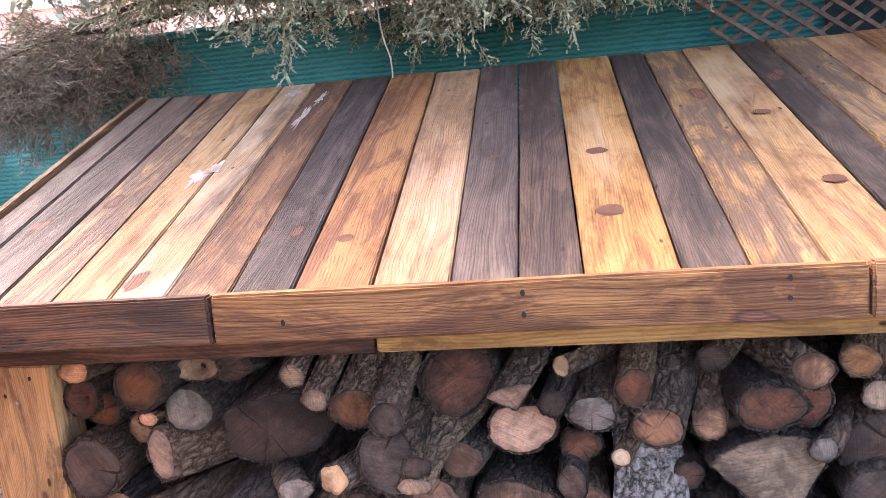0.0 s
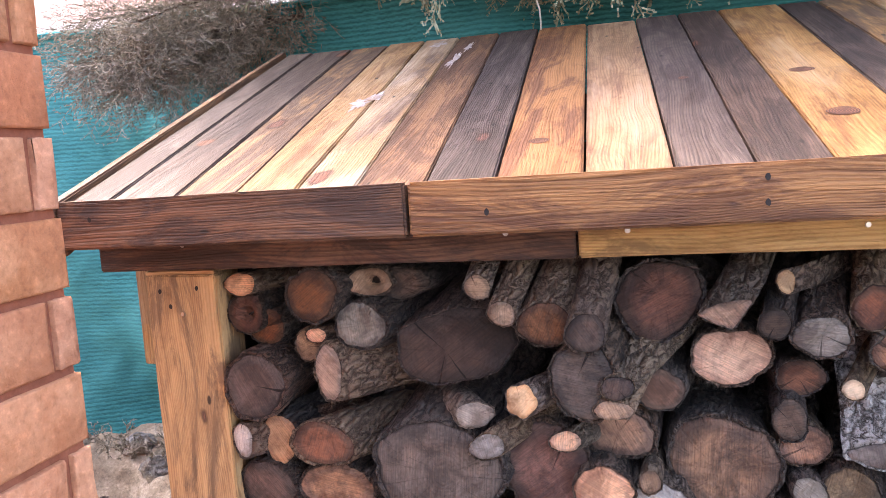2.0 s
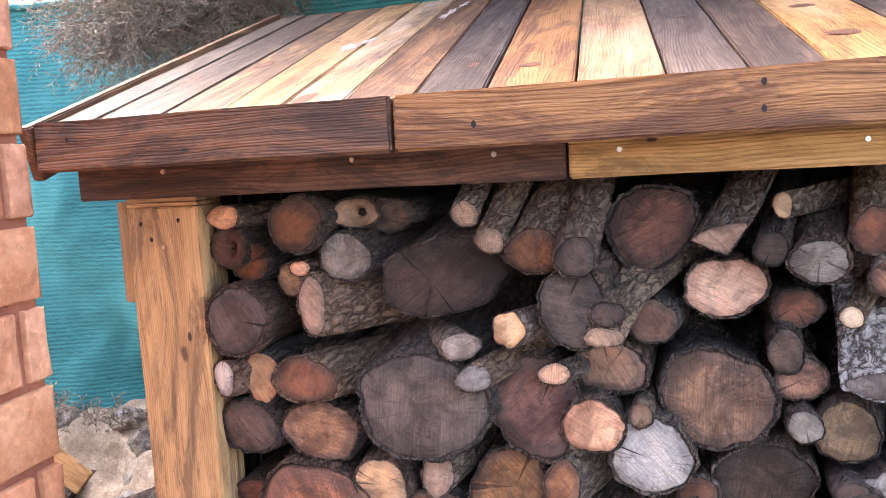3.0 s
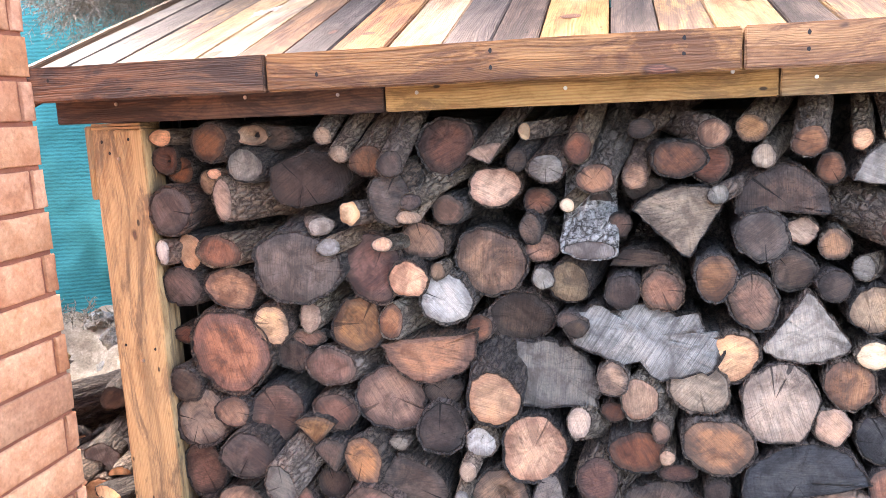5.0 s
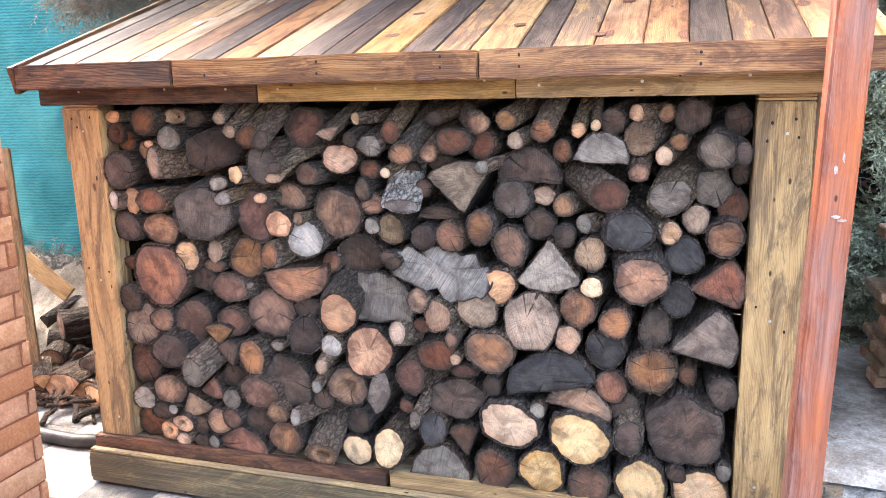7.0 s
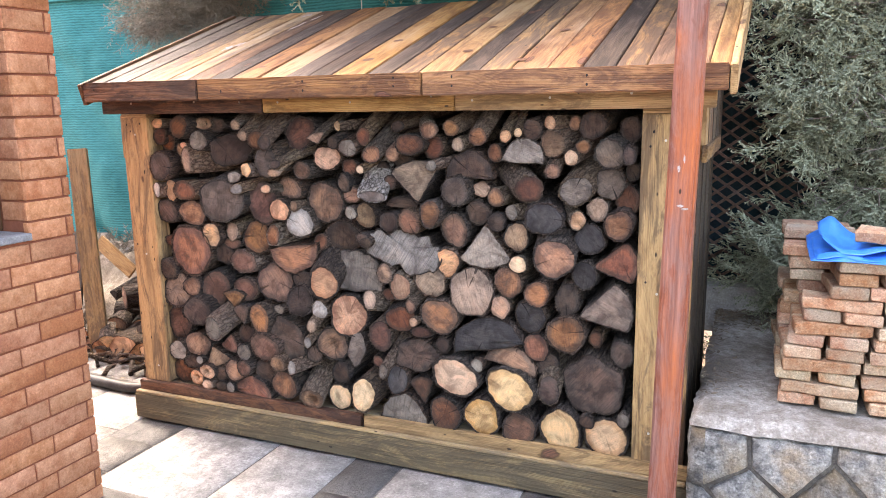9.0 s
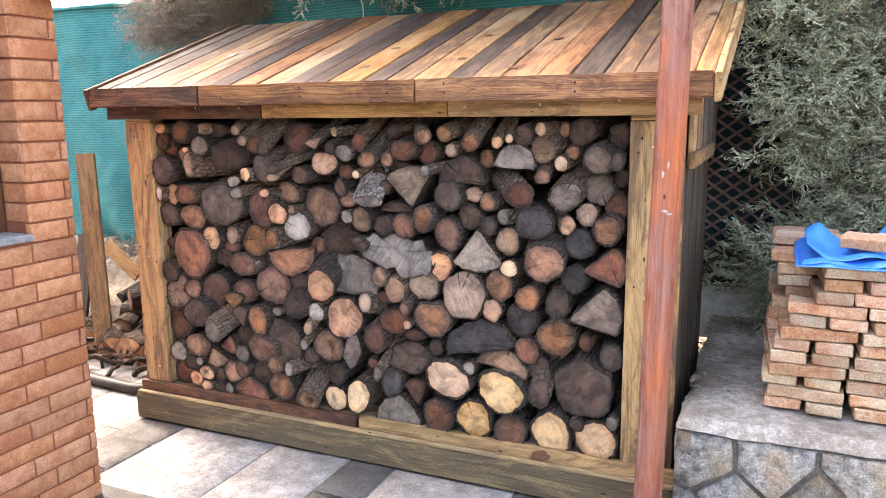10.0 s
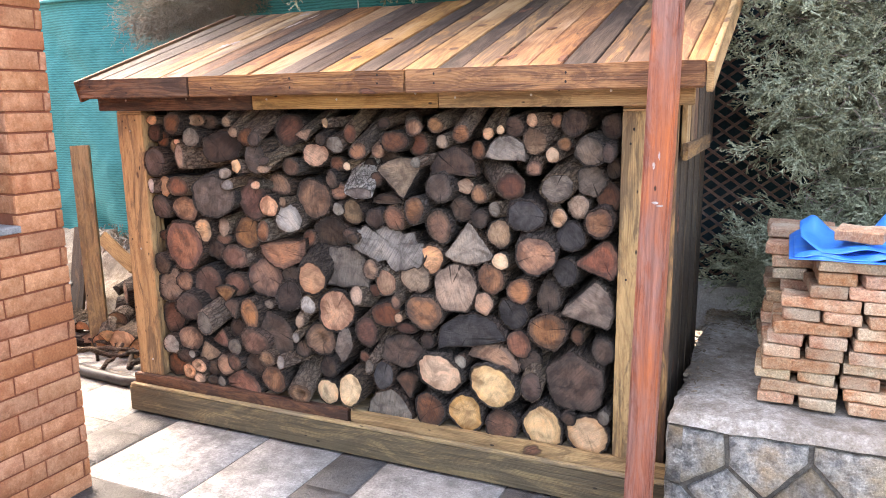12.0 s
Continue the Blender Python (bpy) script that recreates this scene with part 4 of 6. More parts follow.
log(1.553, -0.005, 0.808, 0.070, 0.067, "P2")
log(1.729, -0.011, 0.780, 0.090, 0.102, "P2", shape="block", turn=5)
log(1.877, 0.000, 0.828, 0.057, 0.062, "R")
log(1.990, 0.000, 0.790, 0.050, 0.052, "R")
log(2.109, 0.000, 0.777, 0.048, 0.069, "D", tilt=(0.1, 0.4))
log(2.251, -0.010, 0.750, 0.098, 0.101, "G2", shape="tri", turn=-75)
log(1.107, 0.028, 0.729, 0.216, 0.171, "G", shape="quarter")
log(1.846, 0.000, 0.727, 0.042, 0.048, "P", shape="block")
log(1.961, 0.020, 0.695, 0.064, 0.067, "D2")
log(1.466, -0.012, 0.698, 0.023, 0.032, "R", tilt=(0.3, 0.6))
log(1.414, 0.000, 0.637, 0.071, 0.055, "B", tilt=(0.1, 0.4))
log(1.481, -0.020, 0.635, 0.019, 0.021, "T")
log(1.597, -0.020, 0.671, 0.088, 0.072, "R3", turn=-20)
log(1.507, 0.000, 0.589, 0.046, 0.025, "B")
log(1.794, -0.003, 0.553, 0.146, 0.127, "D2", shape="half", turn=12)
log(2.104, -0.003, 0.646, 0.083, 0.072, "R3")
log(1.983, 0.020, 0.573, 0.053, 0.058, "B")
log(1.881, 0.010, 0.480, 0.107, 0.087, "R3", shape="half", turn=-15)
log(1.601, 0.000, 0.546, 0.033, 0.034, "D")
log(1.472, 0.020, 0.481, 0.102, 0.070, "D", shape="block", turn=8)
log(1.755, -0.020, 0.485, 0.026, 0.029, "G")
log(1.660, -0.020, 0.421, 0.109, 0.085, "Y", turn=-10)
log(1.888, -0.024, 0.402, 0.105, 0.085, "Y", turn=-12)
log(1.766, 0.000, 0.262, 0.081, 0.080, "Y2")
log(1.604, 0.000, 0.249, 0.074, 0.073, "B")
log(1.406, 0.023, 0.157, 0.112, 0.152, "G", shape="half", turn=-6)
log(1.498, 0.020, 0.333, 0.056, 0.058, "B", shape="tri", turn=10)
log(1.392, 0.000, 0.368, 0.049, 0.064, "D2")
log(1.330, -0.010, 0.400, 0.022, 0.035, "G", tilt=(0.8, 1.6))
log(2.041, 0.000, 0.413, 0.049, 0.059, "D", tilt=(0, 0.7))
log(2.210, 0.010, 0.449, 0.122, 0.121, "D", tilt=(0, 0.3), shape="block", turn=20)
log(2.315, 0.000, 0.592, 0.043, 0.056, "D")
log(2.212, 0.030, 0.630, 0.027, 0.035, "B")
log(1.922, 0.000, 0.234, 0.069, 0.076, "B")
log(2.086, 0.015, 0.249, 0.085, 0.098, "Y")
log(2.266, 0.004, 0.252, 0.083, 0.083, "Y2")
log(2.328, -0.020, 0.342, 0.024, 0.030, "G")
log(2.193, -0.008, 0.310, 0.029, 0.027, "D")
log(1.317, 0.000, 0.552, 0.055, 0.067, "B", tilt=(0.2, 0.4))
log(1.355, 0.020, 0.731, 0.031, 0.028, "B")
log(2.024, 0.040, 0.505, 0.044, 0.053, "D")
log(1.288, 0.030, 0.428, 0.030, 0.027, "B")
log(1.266, -0.005, 0.950, 0.031, 0.025, "D")
log(1.402, -0.010, 1.314, 0.031, 0.032, "R", tilt=(0.2, 0.5))
log(1.414, 0.020, 1.420, 0.031, 0.025, "D", tilt=(0.6, 0.3))
log(1.427, 0.050, 1.278, 0.050, 0.031, "D")
log(1.324, 0.060, 1.246, 0.030, 0.032, "D")

# logs deeper in the stack, seen through the gaps
rng = random.Random(40)
bm = bmesh.new()
for i in range(15):
    for j in range(10):
        r = rng.uniform(0.055, 0.075)
        lx, ly, lz = min(0.24 + i * 0.145 + (0.07 if j % 2 else 0.0), 2.28), rng.uniform(0.17, 0.24), min(0.25 + j * 0.128, 1.38)
        front, back = [], []
        for k in range(18):
            a = 2 * math.pi * k / 18
            q = r * (1 + 0.12 * noise.noise(Vector((2 * math.cos(a) + i, 2 * math.sin(a), j))))
            front.append(bm.verts.new((lx + q * math.cos(a), ly + rng.uniform(0, 0.003), lz + q * math.sin(a))))
            back.append(bm.verts.new((lx + 0.95 * q * math.cos(a), ly + 0.5, lz + 0.95 * q * math.sin(a))))
        for k in range(18):
            bm.faces.new((front[k], front[(k + 1) % 18], back[(k + 1) % 18], back[k]))
        bm.faces.new(front[::-1])
tagged(part("deep_firewood", bm, BARKS[0]), "dark firewood logs packed deeper behind the front row", "firewood", "", "stuff")


# ---------------------------------------------------------------- ground and paving
bm = bmesh.new()
bmesh.ops.create_grid(bm, x_segments=60, y_segments=60, size=1)
for v in bm.verts:
    v.co.x, v.co.y = 60 * v.co.x * abs(v.co.x), 60 * v.co.y * abs(v.co.y)
    v.co.z = -0.014
tagged(part("ground", bm, EARTH), "bare earth reaching away under the paving", "ground", "", "structure")
bm = box_mesh(9.0, 9.6, 0.008, 0)
bmesh.ops.translate(bm, vec=(0.5, -3.7, -0.009), verts=bm.verts)
pavement = tagged(part("pavement", bm, JOINT), "grey stamped slab paving with dark joints", "pavement", "", "structure")


def slab_mesh(w, d, seed):
    bm = bmesh.new()
    bmesh.ops.create_grid(bm, x_segments=5, y_segments=5, size=0.5)
    for v in bm.verts:
        edge = max(abs(v.co.x), abs(v.co.y)) > 0.49
        v.co.x *= 1.0 if abs(v.co.x) > 0.49 else 1.635
        v.co.y *= 1.0 if abs(v.co.y) > 0.49 else 1.635
        v.co.x *= w
        v.co.y *= d
        v.co.z = (-0.007 if edge else 0.0) + 0.0035 * noise.noise(Vector((v.co.x * 9 + seed, v.co.y * 9, seed)))
        if edge:
            v.co.x += 0.0015 * noise.noise(Vector((v.co.y * 14, seed, 0)))
            v.co.y += 0.0015 * noise.noise(Vector((v.co.x * 14, seed + 5, 0)))
    return bm


COLUMNS = (-3.4, -2.6, -1.9, -1.2, -0.45, 0.0, 0.278, 0.812, 1.202, 1.422, 1.96, 2.18, 2.72, 3.3, 3.9)
rng = random.Random(5)
for k, (x0, x1) in enumerate(zip(COLUMNS, COLUMNS[1:])):
    narrow = x1 - x0 < 0.3
    y = 1.05 if x1 < 0.1 else (0.24 if narrow else -0.01 + 0.0)
    first = True
    while y > -5.5:
        d = rng.choice((0.12, 0.16, 0.27)) if narrow else rng.choice((0.5, 0.62, 0.7))
        if first and x0 == 0.278:
            d = 0.62
        if first and narrow:
            d = 0.575 if x0 > 1 else 0.5
        first = False
        dark = narrow or rng.random() < 0.16
        ob = part("paving_slab", slab_mesh(x1 - x0 - 0.008, d - 0.008, k + y), PAVING_DARK if dark else PAVING, pavement, "", Matrix.Translation(((x0 + x1) / 2, y - d / 2, 0.0)))
        smooth(ob)
        y -= d


# ---------------------------------------------------------------- the house wall and its bricks
WX, WY, COURSE = 0.422, -0.680, 0.0715
SILL, JAMB, FAR_JAMB, LINTEL = 1.090, -0.868, -2.1, 2.15
house = tagged(empty("wall_house"), "house wall of rough peach-coloured facing bricks", "wall", "", "structure")


def block(x0, x1, y0, y1, z0, z1):
    bm = box_mesh(x1 - x0, y1 - y0, z1 - z0, 0)
    bmesh.ops.translate(bm, vec=((x0 + x1) / 2, (y0 + y1) / 2, (z0 + z1) / 2), verts=bm.verts)
    return bm


D = 0.0065
part("mortar_bed", block(-3.0, WX - D, JAMB + D, WY - D, 0, 2.45), WALL_MORTAR, house)
part("mortar_bed", block(-3.0, WX - D, -7.0, JAMB + D, 0, SILL - 0.03), WALL_MORTAR, house)
part("mortar_bed", block(-3.0, WX - D, -7.0, FAR_JAMB, SILL - 0.03, 2.45), WALL_MORTAR, house)
part("mortar_bed", block(-3.0, WX - D, FAR_JAMB, JAMB + D, LINTEL, 2.45), WALL_MORTAR, house)


def facing_mesh(w, h, t, seed):
    """A facing brick with a rough, chipped face; the face looks along +x."""
    bm = bmesh.new()
    bmesh.ops.create_grid(bm, x_segments=7, y_segments=4, size=0.5)
    face = bm.verts[:]
    for v in face:
        u, q = v.co.x, v.co.y
        if abs(u) < 0.49:
            u *= 1.35
        if abs(q) < 0.49:
            q *= 1.85
        edge = max(abs(u), abs(q)) > 0.49
        bump = 0.0028 * noise.noise(Vector((u * 5 + seed * 3, q * 3, seed))) + 0.0012 * noise.noise(Vector((u * 14, q * 8, seed + 9)))
        v.co = Vector((-0.0012 if edge else bump, u * w + (0.002 * noise.noise(Vector((q * 3, seed, 1))) if edge else 0), q * h + (0.0015 * noise.noise(Vector((u * 6, seed, 7))) if edge else 0)))
    rim = [e for e in bm.edges if e.is_boundary]
    got = bmesh.ops.extrude_edge_only(bm, edges=rim)
    for v in (g for g in got["geom"] if isinstance(g, bmesh.types.BMVert)):
        v.co.x -= t
    bmesh.ops.recalc_face_normals(bm, faces=bm.faces)
    return bm


FACE_MESHES = {}


def facing(w, x, y, z, m=None, seed=0):
    key = (round(w, 3), seed % 5)
    if key not in FACE_MESHES:
        bm = facing_mesh(w, COURSE - 0.0085, 0.03, len(FACE_MESHES) + 1)
        me = bpy.data.meshes.new("brick")
        bm.to_mesh(me)
        bm.free()
        me.materials.append(WALL_BRICK)
        for p in me.polygons:
            p.use_smooth = True
        FACE_MESHES[key] = me
    ob = new("brick", FACE_MESHES[key])
    ob.matrix_basis = Matrix.Translation((x, y, z)) @ (m if m is not None else Matrix())
    ob.parent = house


rng = random.Random(11)
for c in range(33):
    z = 1.482 + (c - 20) * COURSE - COURSE / 2
    if z < 0.0:
        continue
    y = WY
    first = True
    while y > (-1.75 if z < SILL - 0.03 else JAMB + 0.01):
        w = (0.032, 0.157)[0] if (first and c % 2) else (0.128 if first else 0.243)
        if first and not c % 2:
            w = 0.19
        end = y - w
        if z > SILL - 0.03 and end < JAMB + 0.03:
            end = JAMB
        if y - end > 0.02:
            facing(y - end - 0.009, WX, (y + end) / 2, z, None, rng.randrange(100))
        y = end
        first = False
    # the corner's return and the window's jamb
    turn = Matrix.Rotation(radians(90), 4, "Z")
    x = WX - 0.006
    for k in range(3):
        w = 0.12 if (k == 0 and c % 2) else 0.243
        facing(w - 0.009, x - w / 2, WY, z, turn, rng.randrange(100))
        x -= w
    if SILL < z < LINTEL:
        facing(0.112, WX - 0.066, JAMB, z, turn.inverted(), rng.randrange(100))
# stepped bricks that carry the eaves at the corner
for k, (x1, y0, z0, z1) in enumerate(((0.525, -0.80, 1.918, 1.985), (0.605, -0.78, 1.989, 2.06))):
    bm = box_mesh(x1 - WX + 0.10, -0.672 - y0 + 0.02 * k, z1 - z0, 0.006, 0.003, k + 2, 2)
    part("corbel_brick", bm, WALL_BRICK, house, "", Matrix.Translation(((x1 + WX - 0.10) / 2, (y0 - 0.672 + 0.02 * k) / 2, (z0 + z1) / 2)))
win = tagged(empty("window_1"), "window set back in the brick wall with a grey sill", "window", "", "structure")
part("window_sill", box_mesh(0.20, FAR_JAMB * -1 + JAMB, 0.025, 0.003), speckled("grey_sill", (0.22, 0.22, 0.225), (0.3, 0.3, 0.3), (0.17, 0.17, 0.175), 20, 0.5), win, "", Matrix.Translation((WX - 0.085, (JAMB + FAR_JAMB) / 2, SILL - 0.0145)))
FRAME_BROWN = speckled("window_frame_brown", (0.09, 0.045, 0.025), (0.13, 0.065, 0.035), (0.07, 0.035, 0.02), 30, 0.4, 0.2)
for y0, y1, z0, z1 in ((JAMB - 0.06, JAMB, SILL, LINTEL), (FAR_JAMB, FAR_JAMB + 0.06, SILL, LINTEL), (FAR_JAMB + 0.06, JAMB - 0.06, SILL, SILL + 0.06), (FAR_JAMB + 0.06, JAMB - 0.06, LINTEL - 0.06, LINTEL)):
    part("window_frame", block(WX - 0.18, WX - 0.13, y0, y1, z0, z1), FRAME_BROWN, win)
glass = Nodes("window_glass").done((0.02, 0.025, 0.03), 0.05)
part("pane", block(WX - 0.165, WX - 0.157, FAR_JAMB + 0.06, JAMB - 0.06, SILL + 0.06, LINTEL - 0.06), glass, win)


# ---------------------------------------------------------------- red porch post
post = part("porch_post", board_mesh(3.1, 0.086, 0.082, 0.007, 14, 0.0025, 3), RED_WOOD, None, "", Matrix.Translation((2.527, -0.243, 1.5)) @ Matrix.Rotation(radians(1.1), 4, "Y") @ UPRIGHT)
tagged(post, "slender wooden porch post with worn red-brown stain", "post")


for k, (mx, mz, w, h) in enumerate(((2.523, 1.187, 0.010, 0.004), (2.537, 1.178, 0.011, 0.0035), (2.515, 1.30, 0.004, 0.010), (2.53, 1.33, 0.003, 0.012))):
    bm = bmesh.new()
    ring = []
    for i in range(18):
        a = 2 * math.pi * i / 18
        wob = 1 + 0.6 * noise.noise(Vector((3 * math.cos(a), 3 * math.sin(a), k * 3.0)))
        ring.append(bm.verts.new((w * wob * math.cos(a), 0, h * wob * math.sin(a))))
    bm.faces.new(ring)
    part("paint_scuff", bm, PAINT, post, "whitish scuff mark", post.matrix_basis.inverted() @ Matrix.Translation((mx, -0.2875, mz)))


# ---------------------------------------------------------------- stone ledge
def clip(poly, px, py, nx, ny):
    """Keeps the side of the line through (px, py) to which (nx, ny) does not point."""
    out = []
    for (ax, ay), (bx, by) in zip(poly, poly[1:] + poly[:1]):
        da, db = (ax - px) * nx + (ay - py) * ny, (bx - px) * nx + (by - py) * ny
        if da <= 0:
            out.append((ax, ay))
        if (da < 0 < db) or (db < 0 < da):
            f = da / (da - db)
            out.append((ax + f * (bx - ax), ay + f * (by - ay)))
    return out


def cells(w, h, sx, sy, rng, gap):
    """Irregular flat stones that fill a rectangle."""
    pts = []
    rows = max(1, round(h / sy))
    for r in range(rows):
        n = max(1, round(w / sx))
        for c in range(n):
            pts.append(((c + 0.5 + (0.25 if r % 2 else -0.2) + rng.uniform(-0.28, 0.28)) * w / n, (r + 0.5 + rng.uniform(-0.28, 0.28)) * h / rows))
    for i, (x, y) in enumerate(pts):
        poly = [(0, 0), (w, 0), (w, h), (0, h)]
        for j, (a, b) in enumerate(pts):
            if i != j and poly:
                d = math.hypot(a - x, b - y)
                nx, ny = (a - x) / d, (b - y) / d
                poly = clip(poly, (a + x) / 2 - nx * gap / 2, (b + y) / 2 - ny * gap / 2, nx, ny)
        if len(poly) > 2:
            yield poly


def stone_mesh(poly, thick, seed):
    """A flat stone, its face to -y, from an outline in x and z."""
    cx, cz = sum(p[0] for p in poly) / len(poly), sum(p[1] for p in poly) / len(poly)
    ring = []
    for (ax, az), (bx, bz) in zip(poly, poly[1:] + poly[:1]):
        n = max(2, int(math.hypot(bx - ax, bz - az) / 0.03))
        for k in range(n):
            ring.append((ax + (bx - ax) * k / n - cx, az + (bz - az) * k / n - cz))
    bm = bmesh.new()
    loops = []
    for s, y in ((1.0, thick), (0.995, 0.006), (0.95, -0.002), (0.6, -0.004), (0.25, -0.004)):
        loop = []
        for x, z in ring:
            w = 1 + 0.06 * noise.noise(Vector((x * 20 + seed, z * 20, 0)))
            yy = y + (0.016 * noise.noise(Vector((x * s * 11, seed, z * s * 11))) + 0.004 * noise.noise(Vector((x * s * 40, seed, z * s * 40))) if s < 0.99 else 0)
            loop.append(bm.verts.new((x * s * w, yy, z * s * w)))
        loops.append(loop)
    n = len(ring)
    for a, b in zip(loops, loops[1:]):
        for i in range(n):
            bm.faces.new((a[i], a[(i + 1) % n], b[(i + 1) % n], b[i]))
    bm.faces.new(loops[-1])
    bmesh.ops.recalc_face_normals(bm, faces=bm.faces)
    return bm, (cx, cz)


LX, LY, LZ = 2.572, -0.160, 0.462
ledge = tagged(empty("wall_ledge"), "low retaining ledge clad in grey flagstones with a mortar top", "ledge", "", "structure")
part("core", block(LX + 0.018, 5.6, LY + 0.018, 1.9, 0, LZ - 0.03), BEDDING, ledge)
bm = bmesh.new()
bmesh.ops.create_grid(bm, x_segments=90, y_segments=60, size=0.5)
for v in bm.verts:
    x, y = LX + 0.005 + (v.co.x + 0.5) * 3.0, LY + 0.0 + (v.co.y + 0.5) * 2.0
    on_edge = v.co.y < -0.49 or v.co.x < -0.49
    wig = 0.018 * noise.noise(Vector((x * 7, y * 7, 2))) + 0.008 * noise.noise(Vector((x * 23, y * 23, 5)))
    z = LZ + 0.005 * noise.noise(Vector((x * 4, y * 4, 0))) + 0.002 * noise.noise(Vector((x * 22, y * 22, 0)))
    if on_edge:
        z -= 0.035
        if v.co.y < -0.49:
            y += wig - 0.004
        if v.co.x < -0.49:
            x += wig - 0.004
    v.co = Vector((x, y, z))
smooth(part("mortar_top", bm, LIME, ledge))
rng = random.Random(3)
seed = 0
for poly in cells(2.2, 0.41, 0.25, 0.135, rng, 0.016):
    seed += 1
    bm, (cx, cz) = stone_mesh(poly, 0.05, seed * 3.3)
    smooth(part("flagstone", bm, STONE, ledge, "", Matrix.Translation((LX + cx, LY + 0.004, 0.004 + cz))))
for poly in cells(1.6, 0.41, 0.3, 0.17, rng, 0.013):
    seed += 1
    bm, (cx, cz) = stone_mesh(poly, 0.05, seed * 3.3)
    smooth(part("flagstone", bm, STONE, ledge, "", Matrix.Translation((LX + 0.004, LY + 1.6 - cx, 0.004 + cz)) @ Matrix.Rotation(radians(-90), 4, "Z")))
tagged(part("wall_low", box_mesh(3.4, 0.14, 0.24, 0.008, 0.006, 4), CONCRETE, None, "", Matrix.Translation((4.2, 1.32, 0.46))), "low bare concrete kerb wall behind the ledge", "wall", "", "structure")


# ---------------------------------------------------------------- stack of old bricks
stack = tagged(empty("brick_stack"), "loose stack of old weathered bricks on the stone ledge", "brick stack")
PILE = []
for k in range(8):
    bm = bmesh.new()
    bmesh.ops.create_cube(bm, size=1)
    bmesh.ops.subdivide_edges(bm, edges=[e for e in bm.edges if abs(e.verts[0].co.x - e.verts[1].co.x) > 0.5], cuts=3)
    bmesh.ops.scale(bm, vec=(0.235, 0.112, 0.039), verts=bm.verts)
    bmesh.ops.bevel(bm, geom=[e for e in bm.edges if e.calc_face_angle(0) > 0.5], offset=0.004, segments=1, affect="EDGES")
    for v in bm.verts:
        v.co += (noise.noise_vector(v.co * 19 + Vector((k * 3.1, k, 0))) * 0.005 + noise.noise_vector(v.co * 61 + Vector((k, 0, 4))) * 0.0025)
    me = bpy.data.meshes.new("brick")
    bm.to_mesh(me)
    bm.free()
    me.materials.append(PILE_BRICK)
    PILE.append(me)
rng = random.Random(8)


def pile_brick(x, y, z, turn, parent=None):
    ob = new("brick", PILE[rng.randrange(8)])
    ob.matrix_basis = Matrix.Translation((x, y, z)) @ Matrix.Rotation(radians(turn + rng.uniform(-5, 5)), 4, "Z") @ Matrix.Rotation(radians(rng.uniform(-1.0, 1.0)), 4, "X")
    ob.parent = stack if parent is None else parent


PITCH = 0.0428
STEPS = (0.01, 0.0, -0.015, 0.0, 0.005, 0.02, 0.03, 0.05, 0.055, 0.12, 0.145, 0.155)
for i in range(12):
    z = LZ + 0.010 + PITCH * (i + 0.5)
    x = 2.845 + STEPS[i] + rng.uniform(-0.008, 0.008)
    while x < 3.85:
        if i in (1, 3, 6, 11):
            pile_brick(x + 0.12, 0.02 + 0.056 + rng.uniform(-0.012, 0.012), z, 0)
            pile_brick(x + 0.12, 0.02 + 0.185, z, 0)
            x += rng.choice((0.246, 0.252))
        elif i > 3 and rng.random() < 0.25:
            pile_brick(x + 0.12, 0.02 + 0.056, z, 0)
            x += 0.25
        else:
            pile_brick(x + 0.056, 0.02 + 0.12 + rng.uniform(-0.02, 0.012), z, 90)
            x += rng.choice((0.125, 0.142, 0.165) if i < 6 else (0.118, 0.124, 0.13))
    # the rows behind
    for yb in (0.33, 0.54):
        xb = 2.845 + rng.uniform(-0.03, 0.03) + (0.02 if i > 7 else 0) + 0.015 * (yb > 0.5)
        while xb < 3.8:
            pile_brick(xb + (0.056 if i % 2 else 0.12), yb + (0.06 if i % 2 else 0.0), z, 90 if i % 2 else 0)
            xb += 0.135 if i % 2 else 0.25
for k, (bx, by) in enumerate(((2.96, 0.44), (3.21, 0.46), (2.95, 0.56))):
    pile_brick(bx, by, LZ + 0.010 + PITCH * 12.5, 0)
STACK_TOP = LZ + 0.010 + PITCH * 12

